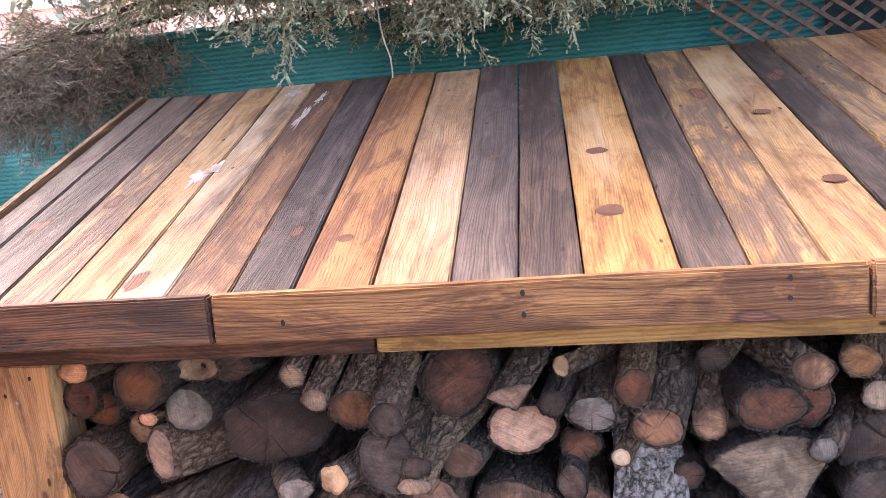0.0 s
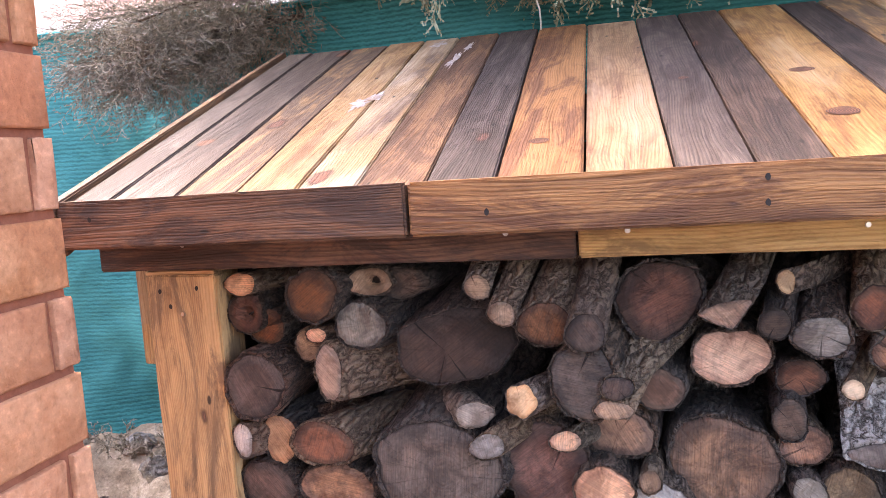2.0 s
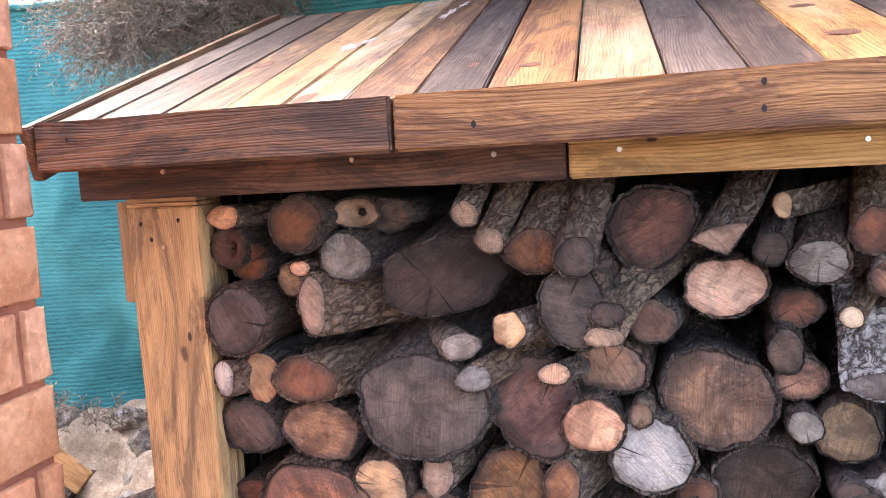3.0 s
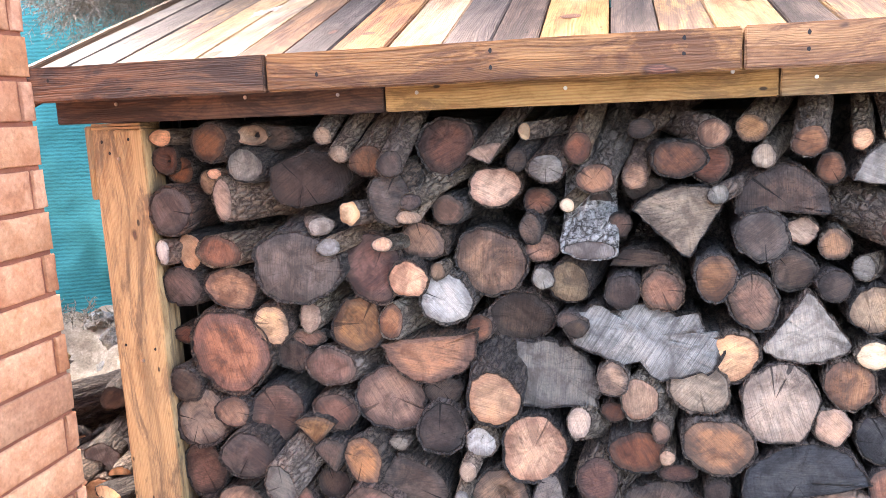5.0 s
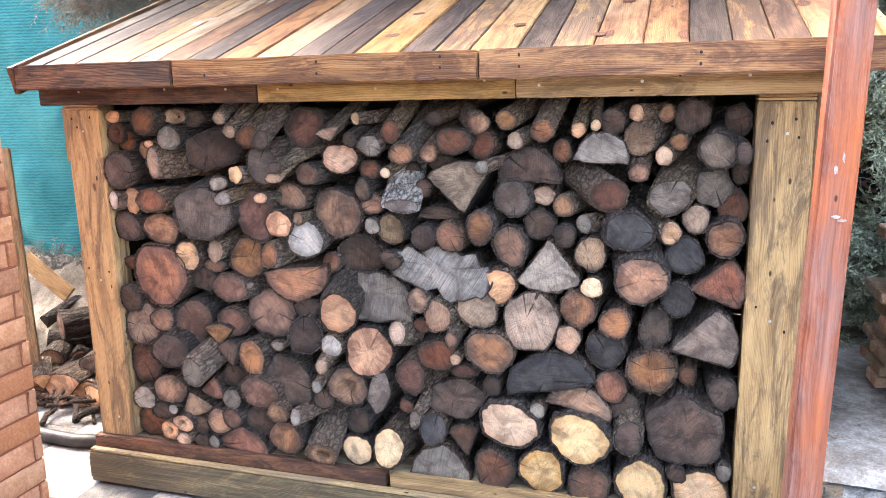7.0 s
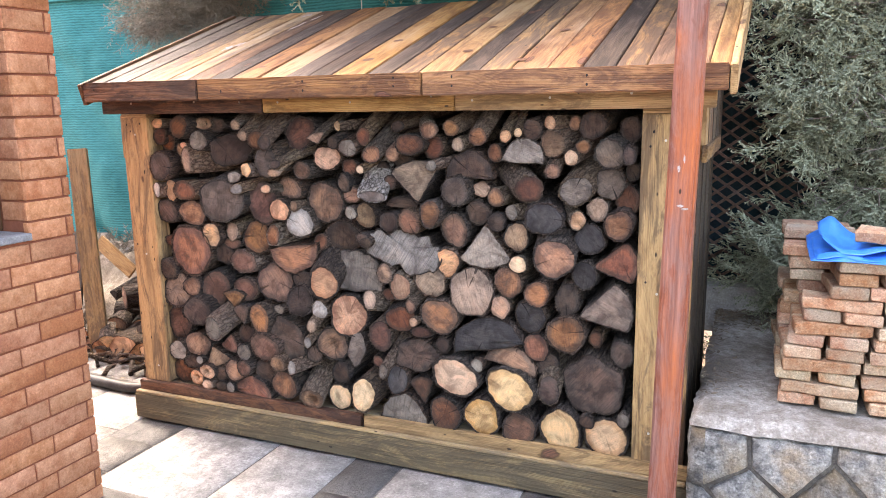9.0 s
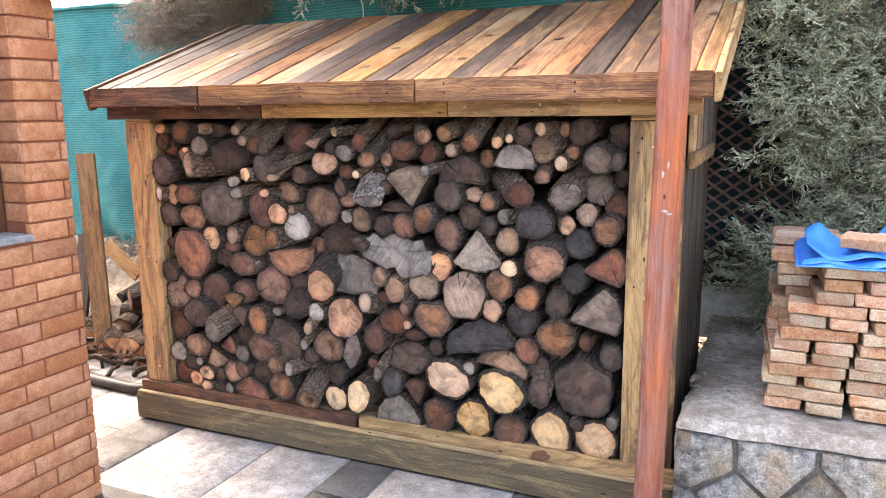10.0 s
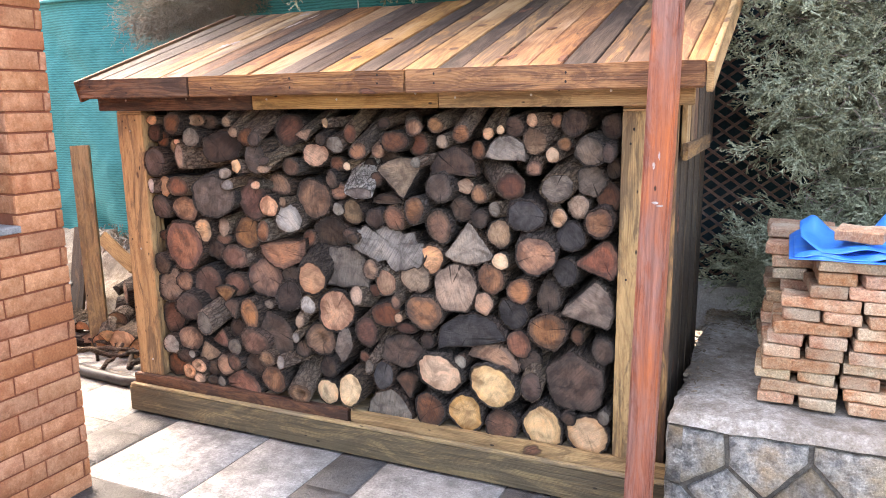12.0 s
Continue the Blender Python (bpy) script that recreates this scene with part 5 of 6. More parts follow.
# the folded tarpaulin and the brick that holds it down
n = Nodes("blue_tarpaulin")
nz = n.noise(n.coords((9, 9, 9)), 1.0, 4, 0.6)
weave = n.noise(n.coords((220, 220, 220)), 1.0, 1, 0.5)
TARP = n.done(n.mix(nz, (0.008, 0.13, 0.55), (0.015, 0.22, 0.75)), 0.38, n.math("ADD", nz, n.math("MULTIPLY", weave, 0.1)), 0.5, 0.01)
tarp = empty("tarpaulin", Matrix.Translation((3.17, 0.17, STACK_TOP)))
tagged(tarp, "folded bright blue plastic tarpaulin lying on the brick stack", "tarpaulin")
for k in range(3):
    bm = bmesh.new()
    bmesh.ops.create_grid(bm, x_segments=44, y_segments=30, size=0.5)
    for v in bm.verts:
        u, w = v.co.x, v.co.y
        x, y = u * (0.52 - 0.03 * k), w * (0.36 - 0.03 * k)
        wav = 0.010 * math.sin(u * 13 + k * 2 + w * 3) * (0.4 + abs(w)) + 0.008 * noise.noise(Vector((x * 14, y * 14, k * 3)))
        z = 0.010 + 0.013 * k + wav
        if w < -0.44:
            z -= 0.010 * (2 - k) + 0.004
            y += 0.006 * math.sin(u * 17 + k)
        if u < -0.36:
            z += (-0.36 - u) * (0.25 if k == 2 else -0.1)
        peak = math.exp(-((u - 0.16) / 0.16) ** 2 - ((w - 0.42) / 0.22) ** 2)
        peak2 = math.exp(-((u + 0.40) / 0.10) ** 2 - ((w - 0.40) / 0.25) ** 2)
        z += (0.115 * peak + 0.055 * peak2) * (1 if k == 2 else 0.75)
        v.co = Vector((x, y, max(z, 0.004 + 0.004 * k)))
    got = bmesh.ops.solidify(bm, geom=bm.faces[:], thickness=0.002)
    smooth(part("fold", bm, TARP, tarp))
ob = new("loose_brick", PILE[2])
ob.matrix_basis = Matrix.Translation((3.12, 0.10, STACK_TOP + 0.078)) @ Matrix.Rotation(radians(-14), 4, "Z") @ Matrix.Rotation(radians(4), 4, "X") @ Matrix.Diagonal((0.6, 1.0, 0.95, 1))
tagged(ob, "single pale brick weighing down the blue tarpaulin", "brick")


# ---------------------------------------------------------------- shade net, lattice and fence
n = Nodes("green_shade_net")
tc = n.add("TexCoord").outputs["Object"]
rib = n.add("TexWave", {"wave_type": "BANDS", "bands_direction": "Z"}, Vector=tc, Scale=17.0, Distortion=2.5, Detail=2.0, Detail_Scale=3.0).outputs["Fac"]
knit = n.noise(n.coords((20, 20, 300), 0.0), 1.0, 3, 0.6)
patchy = n.noise(n.coords((2.2, 2.2, 2.2), 0.0), 1.0, 5, 0.6)
col = n.mix(n.ramp(n.math("ADD", n.math("MULTIPLY", rib, 0.3), n.math("MULTIPLY", knit, 0.7)), (0.25, 0.0), (0.75, 1.0)), (0.008, 0.082, 0.084), (0.030, 0.225, 0.225))
col = n.mix(n.ramp(patchy, (0.5, 0.0), (0.75, 0.45)), col, (0.05, 0.25, 0.245))
NET = n.done(col, 0.75, n.math("ADD", n.math("MULTIPLY", rib, 0.35), knit), 0.35, 0.006, spec=0.2)
NET_Y = 1.60


def net_fold(x, z):
    low = max(0.0, min(1.0, (2.0 - z) / 1.4))
    f = 0.034 * math.sin(x * 5.1 + 1.2 * z) + 0.020 * noise.noise(Vector((x * 3, z * 2.0, 0)))
    diag = (x + 0.9 * z) * 7.5
    f += (0.25 + low) * 0.075 * math.sin(diag + 1.5 * noise.noise(Vector((x * 2, z * 2, 4)))) * (0.5 + noise.noise(Vector((x * 1.5, z * 1.5, 9))))
    f += 0.010 * noise.noise(Vector((x * 11, z * 9, 3)))
    return f


bm = bmesh.new()
bmesh.ops.create_grid(bm, x_segments=420, y_segments=90, size=0.5)
for v in bm.verts:
    x, h = -4.2 + (v.co.x + 0.5) * 6.35, v.co.y + 0.5
    top = 2.285 + 0.03 * noise.noise(Vector((x * 1.4, 0, 7))) + 0.012 * noise.noise(Vector((x * 9, 0, 1)))
    z = 0.50 + 0.02 * noise.noise(Vector((x * 3, 3, 0))) + h * (top - 0.50)
    y = NET_Y + net_fold(x, z)
    if h > 0.97:
        y -= 0.02 * (h - 0.97) / 0.03
    v.co = Vector((x, y, z))
shade_net = tagged(smooth(part("shade_net", bm, NET)), "teal green woven shade net with sagging folds on a wire fence", "shade net")
# its rolled upper hem
bm = bmesh.new()
prev = None
for i in range(281):
    x = -4.2 + 6.35 * i / 280
    z = 2.285 + 0.03 * noise.noise(Vector((x * 1.4, 0, 7))) + 0.012 * noise.noise(Vector((x * 9, 0, 1)))
    y = NET_Y + net_fold(x, z) - 0.02
    r = 0.016 + 0.009 * noise.noise(Vector((x * 6, 1, 1)))
    ring = [bm.verts.new((x, y + r * math.cos(a * math.pi / 3), z + r * math.sin(a * math.pi / 3))) for a in range(6)]
    if prev:
        for a in range(6):
            bm.faces.new((prev[a], prev[(a + 1) % 6], ring[(a + 1) % 6], ring[a]))
    prev = ring
smooth(part("hem", bm, NET, shade_net))


# the net goes on behind the lattice, the tree's shade painted in as dark colour
NET_SHADED = speckled("dark_sheet", (0.006, 0.018, 0.024), (0.012, 0.034, 0.04), (0.008, 0.022, 0.034), 14, 0.7, 0.6, 0.02)
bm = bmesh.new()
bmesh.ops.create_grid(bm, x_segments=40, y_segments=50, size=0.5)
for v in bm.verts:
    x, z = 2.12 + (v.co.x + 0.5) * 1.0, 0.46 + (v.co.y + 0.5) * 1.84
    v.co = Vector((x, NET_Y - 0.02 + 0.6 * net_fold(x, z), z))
smooth(tagged(part("dark_sheet", bm, NET_SHADED), "net behind the lattice, tree shade painted in as dark blue-green", "sheet"))


def tube(points, r, sides=6):
    bm = bmesh.new()
    add_tube(bm, points, r, sides)
    return bm


def add_tube(bm, points, r, sides=6, r_end=None):
    prev = None
    pts = [Vector(p) for p in points]
    for i, p in enumerate(pts):
        d = (pts[min(i + 1, len(pts) - 1)] - pts[max(i - 1, 0)]).normalized()
        side = d.cross(Vector((0.13, 0.31, 0.94))).normalized()
        up = side.cross(d)
        rr = r if r_end is None else r + (r_end - r) * i / (len(pts) - 1)
        ring = [bm.verts.new(p + rr * (math.cos(2 * math.pi * a / sides) * side + math.sin(2 * math.pi * a / sides) * up)) for a in range(sides)]
        if prev:
            for a in range(sides):
                bm.faces.new((prev[a], prev[(a + 1) % sides], ring[(a + 1) % sides], ring[a]))
        else:
            bm.faces.new(ring[::-1])
        prev = ring
    bm.faces.new(prev)


WIRE = Nodes("galvanised_wire").done((0.22, 0.21, 0.2), 0.5, metal=0.7)
fence = tagged(empty("wire_fence"), "rusty chain-link wire fence carrying the shade net", "fence")
bm = bmesh.new()
for k in range(60):
    x = -4.1 + k * 0.115
    zz = [(x + 0.0575 * ((j % 2) * 2 - 1) * 0.5, NET_Y + 0.05, 2.06 + 0.055 * j) for j in range(6)]
    add_tube(bm, zz, 0.0018, 4)
    add_tube(bm, [(x + 0.0575 - 0.0575 * ((j % 2) * 2 - 1) * 0.5, NET_Y + 0.054, 2.06 + 0.055 * j) for j in range(6)], 0.0018, 4)
part("mesh", bm, WIRE, fence)
for x in (-4.0, -1.75, 0.6, 2.75):
    smooth(part("fence_post", tube([(x, NET_Y + 0.1, 0), (x, NET_Y + 0.1, 1.2), (x, NET_Y + 0.1, 2.2)], 0.022, 10), WIRE, fence))
CORD = speckled("pale_cord", (0.4, 0.37, 0.32), (0.5, 0.46, 0.4), (0.3, 0.28, 0.25), 60)
smooth(tagged(part("hanging_cord", tube([(0.637, 1.12, 2.30), (0.640, 1.12, 2.23), (0.645, 1.12, 2.17), (0.655, 1.12, 2.12), (0.667, 1.12, 2.08), (0.669, 1.12, 2.04), (0.668, 1.12, 2.006)], 0.0028, 6), CORD), "thin pale cord hanging from the branches to the roof", "cord"))

lattice = tagged(empty("lattice"), "dark rust-brown diagonal wooden lattice in front of the net", "lattice")
LX0, LX1, LZ0, LZ1 = 1.64, 3.05, 0.50, 2.32
for s in (1, -1):
    c = -2.2
    while c < 6.0:
        # a strip on the line z = s * 0.72 * (x - LX0) + c
        pts = []
        for k in range(60):
            x = LX0 + (LX1 - LX0) * k / 59
            z = s * 0.72 * (x - LX0) + c
            if LZ0 <= z <= LZ1 and z > 2.02 + (LX0 + 0.16 - x) * 0.9 - 9 * (x > 1.9):
                pts.append((x, z))
        if len(pts) > 2:
            (xa, za), (xb, zb) = pts[0], pts[-1]
            ln, ang = math.hypot(xb - xa, zb - za), math.atan2(zb - za, xb - xa)
            part("slat", board_mesh(ln, 0.014, 0.007, 0.001, 4, 0.002, c * 9 + s), RUST, lattice, "", Matrix.Translation(((xa + xb) / 2, 1.475 + 0.008 * s, (za + zb) / 2)) @ Matrix.Rotation(-ang, 4, "Y") @ FACING)
        c += 0.068


# ---------------------------------------------------------------- bank, woodpile and clutter beside the shed
bm = bmesh.new()
bmesh.ops.create_grid(bm, x_segments=110, y_segments=36, size=0.5)
for v in bm.verts:
    x, h = -3.6 + (v.co.x + 0.5) * 4.2, v.co.y + 0.5
    y = 1.05 + 0.75 * h ** 1.4
    z = 0.56 * min(1.0, (h * 1.25)) ** 0.7 - 0.02
    nn = noise.fractal(Vector((x * 3.5, y * 3.5, z * 3.5)), 0.9, 2.2, 5)
    crag = abs(noise.noise(Vector((x * 6, y * 6, z * 6))))
    v.co = Vector((x, y - 0.06 * nn - 0.05 * crag, max(-0.02, z + 0.035 * nn)))
smooth(tagged(part("earth_bank", bm, EARTH), "dry earth and rock bank under the shade net", "bank", "", "structure"))
rng = random.Random(21)
for k in range(26):
    r = rng.uniform(0.04, 0.12)
    bm = bmesh.new()
    bmesh.ops.create_icosphere(bm, subdivisions=3, radius=r)
    for v in bm.verts:
        cell = noise.voronoi(v.co * (2.1 / r) + Vector((k * 3.0, 0, 0)))[0][0]
        v.co *= 0.72 + 0.5 * cell + 0.12 * noise.noise(v.co * 30)
        v.co.z *= 0.7
    x = rng.uniform(-1.9, -0.15)
    h = rng.random()
    tagged(part("rock", bm, STONE if k % 3 else EARTH, None, "", Matrix.Translation((x, 1.08 + 0.42 * h, 0.06 + 0.42 * h)) @ Matrix.Rotation(rng.uniform(0, 6), 4, "Z")), "rough weathered rock half buried in the earth bank", "rock", "bank rocks")

# heaped logs, splits and branches
for k in range(15):
    r = rng.uniform(0.035, 0.085)
    x, y = rng.uniform(-1.35, -0.32), rng.uniform(0.72, 1.1)
    z = r + (0.0 if k < 6 else rng.uniform(0.05, 0.26)) * (1.0 if y > 0.8 else 0.4)
    kind = rng.choice("YTDGPY") if k < 8 else rng.choice("DBGD")
    m = Matrix.Translation((x, y, z)) @ Matrix.Rotation(rng.uniform(-1.0, 1.0), 4, "Z") @ Matrix.Rotation(rng.uniform(-0.15, 0.25), 4, "X")
    make_log(m, r, r * rng.uniform(0.8, 1.1), kind, (0, 0), rng.choice(("o", "o", "half", "tri")), rng.uniform(0.25, 0.4), 300 + k, "heaped firewood", "heaped on the ground")
for x, y, z, rx, rz, kind, shape, turn in ((-0.92, 0.78, 0.33, 0.085, 0.075, "B", "o", -35), (-0.66, 0.80, 0.36, 0.06, 0.055, "D", "o", 20), (-0.72, 0.52, 0.085, 0.12, 0.085, "Y", "tri", 8), (-0.50, 0.50, 0.07, 0.09, 0.07, "Y", "tri", -20), (-0.9, 0.55, 0.07, 0.07, 0.06, "T", "o", 30), (-1.12, 0.5, 0.06, 0.07, 0.055, "G", "o", -40)):
    log_count[0] += 1
    make_log(Matrix.Translation((x, y, z)) @ Matrix.Rotation(radians(turn), 4, "Z"), rx, rz, kind, (0, 0), shape, 0.32, 500 + log_count[0], "heaped firewood", "heaped on the ground")
for k in range(13):
    r = rng.uniform(0.04, 0.085)
    x = -1.2 + 0.068 * k + rng.uniform(-0.03, 0.03)
    y = rng.uniform(0.5, 0.72)
    z = r * 0.8 + (0.0 if k % 2 else rng.uniform(0.08, 0.16))
    m = Matrix.Translation((x, y, z)) @ Matrix.Rotation(radians(rng.uniform(5, 70)), 4, "Z") @ Matrix.Rotation(rng.uniform(-0.3, 0.2), 4, "X")
    make_log(m, r, r * rng.uniform(0.7, 1.0), rng.choice("YTPYG"), (0, 0), rng.choice(("o", "half", "tri", "block")), rng.uniform(0.2, 0.3), 400 + k, "heaped firewood", "heaped on the ground", BARKS[1 + k % 2])
for k in range(34):
    x, y, z = rng.uniform(-1.4, -0.3), rng.uniform(0.45, 0.9), rng.uniform(0.03, 0.3)
    a, ln, r = rng.uniform(0, math.pi), rng.uniform(0.18, 0.5), rng.uniform(0.007, 0.022)
    tiltz = rng.uniform(-0.35, 0.35)
    pts = []
    for j in range(7):
        f = (j / 6 - 0.5) * ln
        pts.append((f * math.cos(a) + 0.02 * noise.noise(Vector((j, k, 0))), f * math.sin(a) + 0.02 * noise.noise(Vector((j, k, 5))), f * tiltz + 0.03 * noise.noise(Vector((j * 0.7, k, 9)))))
    bm = bmesh.new()
    add_tube(bm, pts, r, 8, r * 0.6)
    low = min(v.co.z for v in bm.verts)
    smooth(tagged(part("branch", bm, BARKS[rng.randrange(3)], None, "", Matrix.Translation((x, y, max(z * (y - 0.3), -low)))), "crooked dry branch lying on the firewood heap", "branch", "heaped branches"))

lean_a, lean_b = Vector((-1.03, 0.64, 1.27)), Vector((-0.95, 0.58, 0.0))
axis = (lean_a - lean_b).normalized()
side = Vector((0.8, 0.6, 0)).normalized()
side = (side - axis * side.dot(axis)).normalized()
m = Matrix((axis, side, axis.cross(side))).transposed().to_4x4()
m.translation = (lean_a + lean_b) / 2
tagged(part("leaning_plank", board_mesh((lean_a - lean_b).length, 0.105, 0.05, 0.004, 10, 0.002, 7), OLD_PLANK, None, "", m), "weathered timber plank leaning upright beside the wood heap", "plank")
tagged(part("grey_board", board_mesh(0.7, 0.14, 0.02, 0.003, 6, 0.002, 8), SIDE_WOOD, None, "", Matrix.Translation((-1.42, 0.85, 0.36)) @ Matrix.Rotation(radians(-12), 4, "X") @ UPRIGHT), "dark old board standing against the heap", "plank")
tagged(part("pale_board", board_mesh(0.34, 0.09, 0.018, 0.003, 6, 0.001, 9), HEADER_WOOD, None, "", Matrix.Translation((-1.12, 0.93, 0.55)) @ Matrix.Rotation(radians(35), 4, "Y") @ Matrix.Rotation(radians(70), 4, "X")), "short pale offcut board lying on the heap", "plank")

# black tub behind the wall's corner
tub = bmesh.new()
prof = ((0.10, 0.0), (0.155, 0.0), (0.185, 0.36), (0.20, 0.365), (0.20, 0.38), (0.178, 0.38), (0.15, 0.02))
rings = [[tub.verts.new((r * math.cos(2 * math.pi * a / 28), r * math.sin(2 * math.pi * a / 28), z)) for a in range(28)] for r, z in prof]
for a, b in zip(rings, rings[1:]):
    for i in range(28):
        tub.faces.new((a[i], a[(i + 1) % 28], b[(i + 1) % 28], b[i]))
tub.faces.new(rings[0][::-1])
tub.faces.new(rings[-1])
smooth(tagged(part("plastic_tub", tub, PLASTIC_BLACK, None, "", Matrix.Translation((-1.42, 0.55, 0.0))), "black plastic builder's tub standing on the paving", "tub"))
smooth(tagged(part("drain_pipe", tube([(-1.5, 0.33, 0.032), (-1.0, 0.26, 0.032), (-0.6, 0.20, 0.032), (-0.32, 0.18, 0.032), (-0.10, 0.22, 0.032)], 0.03, 14), PLASTIC_BLACK), "black plastic pipe lying on the paving beside the shed", "pipe"))


# ---------------------------------------------------------------- evergreen trees
n = Nodes("cypress_foliage")
geo = n.add("NewGeometry").outputs["Random Per Island"]
leafy = n.noise(n.coords((5, 5, 5), 0.0), 1.0, 3, 0.6)
col = n.mix(geo, (0.137, 0.156, 0.103), (0.421, 0.458, 0.328))
col = n.mix(n.ramp(leafy, (0.4, 0.0), (0.7, 0.6)), col, (0.17, 0.175, 0.12))
FOLIAGE = n.done(col, 0.75, spec=0.2)
# brownish copy for left sprays and dry weeds, with shade put into its darker colour
n = Nodes("cypress_foliage_shaded_brown")
geo = n.add("NewGeometry").outputs["Random Per Island"]
FOLIAGE_DRY_SHADED = n.done(n.mix(geo, (0.11, 0.095, 0.075), (0.30, 0.275, 0.22)), 0.8, spec=0.2)
TREE_BARK = bark_material("tree_bark", (0.16, 0.12, 0.09), (0.04, 0.03, 0.024), (0.25, 0.22, 0.19), 0.05)
TWIG = speckled("dry_twig", (0.15, 0.125, 0.105), (0.25, 0.215, 0.19), (0.1, 0.082, 0.07), 50, 0.9)


def spray_template(seed, size=0.13, rich=1.0, width=0.005):
    """One flat, forking cypress spray as quads: corner positions, four for each scale-leafed shoot."""
    rng = np.random.default_rng(seed)
    quads = []

    def shoot(p, d, length, width):
        q = p + d * length
        s = np.cross(d, rng.normal(size=3))
        s /= np.linalg.norm(s) + 1e-9
        quads.append((p - s * width * 0.6, p + s * width * 0.6, q + s * width * 0.35, q - s * width * 0.35))
        return q

    def grow(p, d, length, level):
        n = max(2, int(length / 0.010))
        step = length / n
        for k in range(n):
            d = d + rng.normal(size=3) * 0.10
            d /= np.linalg.norm(d)
            p = shoot(p, d, step * 1.15, width if level else width * 0.9)
            if level < 2 and k > 0:
                for sgn in (1, -1):
                    if rng.random() < 0.72 * rich:
                        side = np.array((d[1], -d[0], 0.0)) * sgn + rng.normal(size=3) * 0.30
                        nd = d * 0.75 + side * 0.8
                        nd /= np.linalg.norm(nd)
                        grow(p, nd, length * (0.42 if level == 0 else 0.34) * rng.uniform(0.6, 1.1) * (1 - 0.4 * k / n), level + 1)

    grow(np.zeros(3), np.array((1.0, 0.0, 0.0)), size, 0)
    return np.array(quads)


TEMPLATES = [spray_template(s) for s in range(7)]
FINE = [t * np.array((1.0, 1.0, 1.0)) for t in (spray_template(s, 0.11, 1.0, 0.0024) for s in range(20, 26))]


def foliage(name, spots, material, parent, seed, size=(0.7, 1.3), kinds=None):
    """spots: place and outward direction of each spray."""
    rng = np.random.default_rng(seed)
    kinds = kinds or TEMPLATES
    allv = []
    for p, d in spots:
        t = kinds[rng.integers(len(kinds))]
        d = np.array(d) / (np.linalg.norm(d) + 1e-9)
        up = rng.normal(size=3) * 0.5 + np.array((0, 0, 1.0))
        s = np.cross(up, d)
        s /= np.linalg.norm(s) + 1e-9
        u = np.cross(d, s)
        rot = np.stack((d, s, u))
        allv.append((t.reshape(-1, 3) * rng.uniform(*size)) @ rot + np.array(p))
    v = np.concatenate(allv)
    me = bpy.data.meshes.new(name)
    count = len(v) // 4
    me.vertices.add(len(v))
    me.vertices.foreach_set("co", v.ravel())
    me.loops.add(len(v))
    me.loops.foreach_set("vertex_index", np.arange(len(v)))
    me.polygons.add(count)
    me.polygons.foreach_set("loop_start", np.arange(count) * 4)
    me.update(calc_edges=True)
    me.materials.append(material)
    ob = new(name, me)
    ob.parent = parent
    return ob


def limb_points(a, b, sag, seed, n=10):
    a, b = Vector(a), Vector(b)
    out = []
    for i in range(n):
        f = i / (n - 1)
        p = a.lerp(b, f) + Vector((0, 0, -sag * f * f))
        out.append(p + noise.noise_vector(Vector((f * 3, seed, 0))) * 0.09 * math.sin(f * math.pi))
    return out


def along_limbs(limbs, rng, per_metre, spread, droop, fat=1.0):
    spots = []
    for pts in limbs:
        length = sum((q - p).length for p, q in zip(pts, pts[1:]))
        for _ in range(int(per_metre * length)):
            f = rng.random() ** 0.75 * (len(pts) - 1)
            i = min(int(f), len(pts) - 2)
            p = pts[i].lerp(pts[i + 1], f - i)
            d = (pts[i + 1] - pts[i]).normalized()
            off = Vector((rng.gauss(0, 1), rng.gauss(0, 1), rng.gauss(0, 0.8) - droop)) * spread
            out = (d * 0.6 + off.normalized() * 0.9 + Vector((0, 0, -droop * 0.5)))
            spots.append((p + off * rng.random() * fat, out))
    return spots


# the tree whose branches hang over the roof
overhang = tagged(empty("cypress_tree", Matrix.Translation((0.1, 2.25, 0))), "tall grey-green cypress behind the net, branches over the roof", "tree", "evergreen trees")
inv = overhang.matrix_basis.inverted()


def under(bm, m):
    bmesh.ops.transform(bm, matrix=m, verts=bm.verts)
    return bm


bm = bmesh.new()
add_tube(bm, [(0.1, 2.25, -0.05), (0.13, 2.27, 1.0), (0.08, 2.24, 2.2), (0.12, 2.26, 3.4), (0.1, 2.25, 5.0)], 0.13, 14, 0.04)
smooth(part("trunk", under(bm, inv), TREE_BARK, overhang))
rng = random.Random(31)
LIMB_ENDS = ((-0.98, 1.12, 2.06), (-0.84, 1.12, 2.02), (-0.74, 1.1, 2.04), (-0.95, 1.16, 2.2), (-0.70, 1.08, 2.16), (-0.16, 1.1, 2.36), (0.2, 1.02, 2.33), (0.44, 0.98, 2.24), (0.62, 1.04, 2.36), (0.82, 1.08, 2.34), (1.00, 1.0, 2.25), (1.16, 1.06, 2.33), (1.36, 1.02, 2.26), (1.52, 1.08, 2.34), (1.66, 1.12, 2.28), (1.8, 1.15, 2.36), (1.2, 1.3, 2.52))
limbs = []
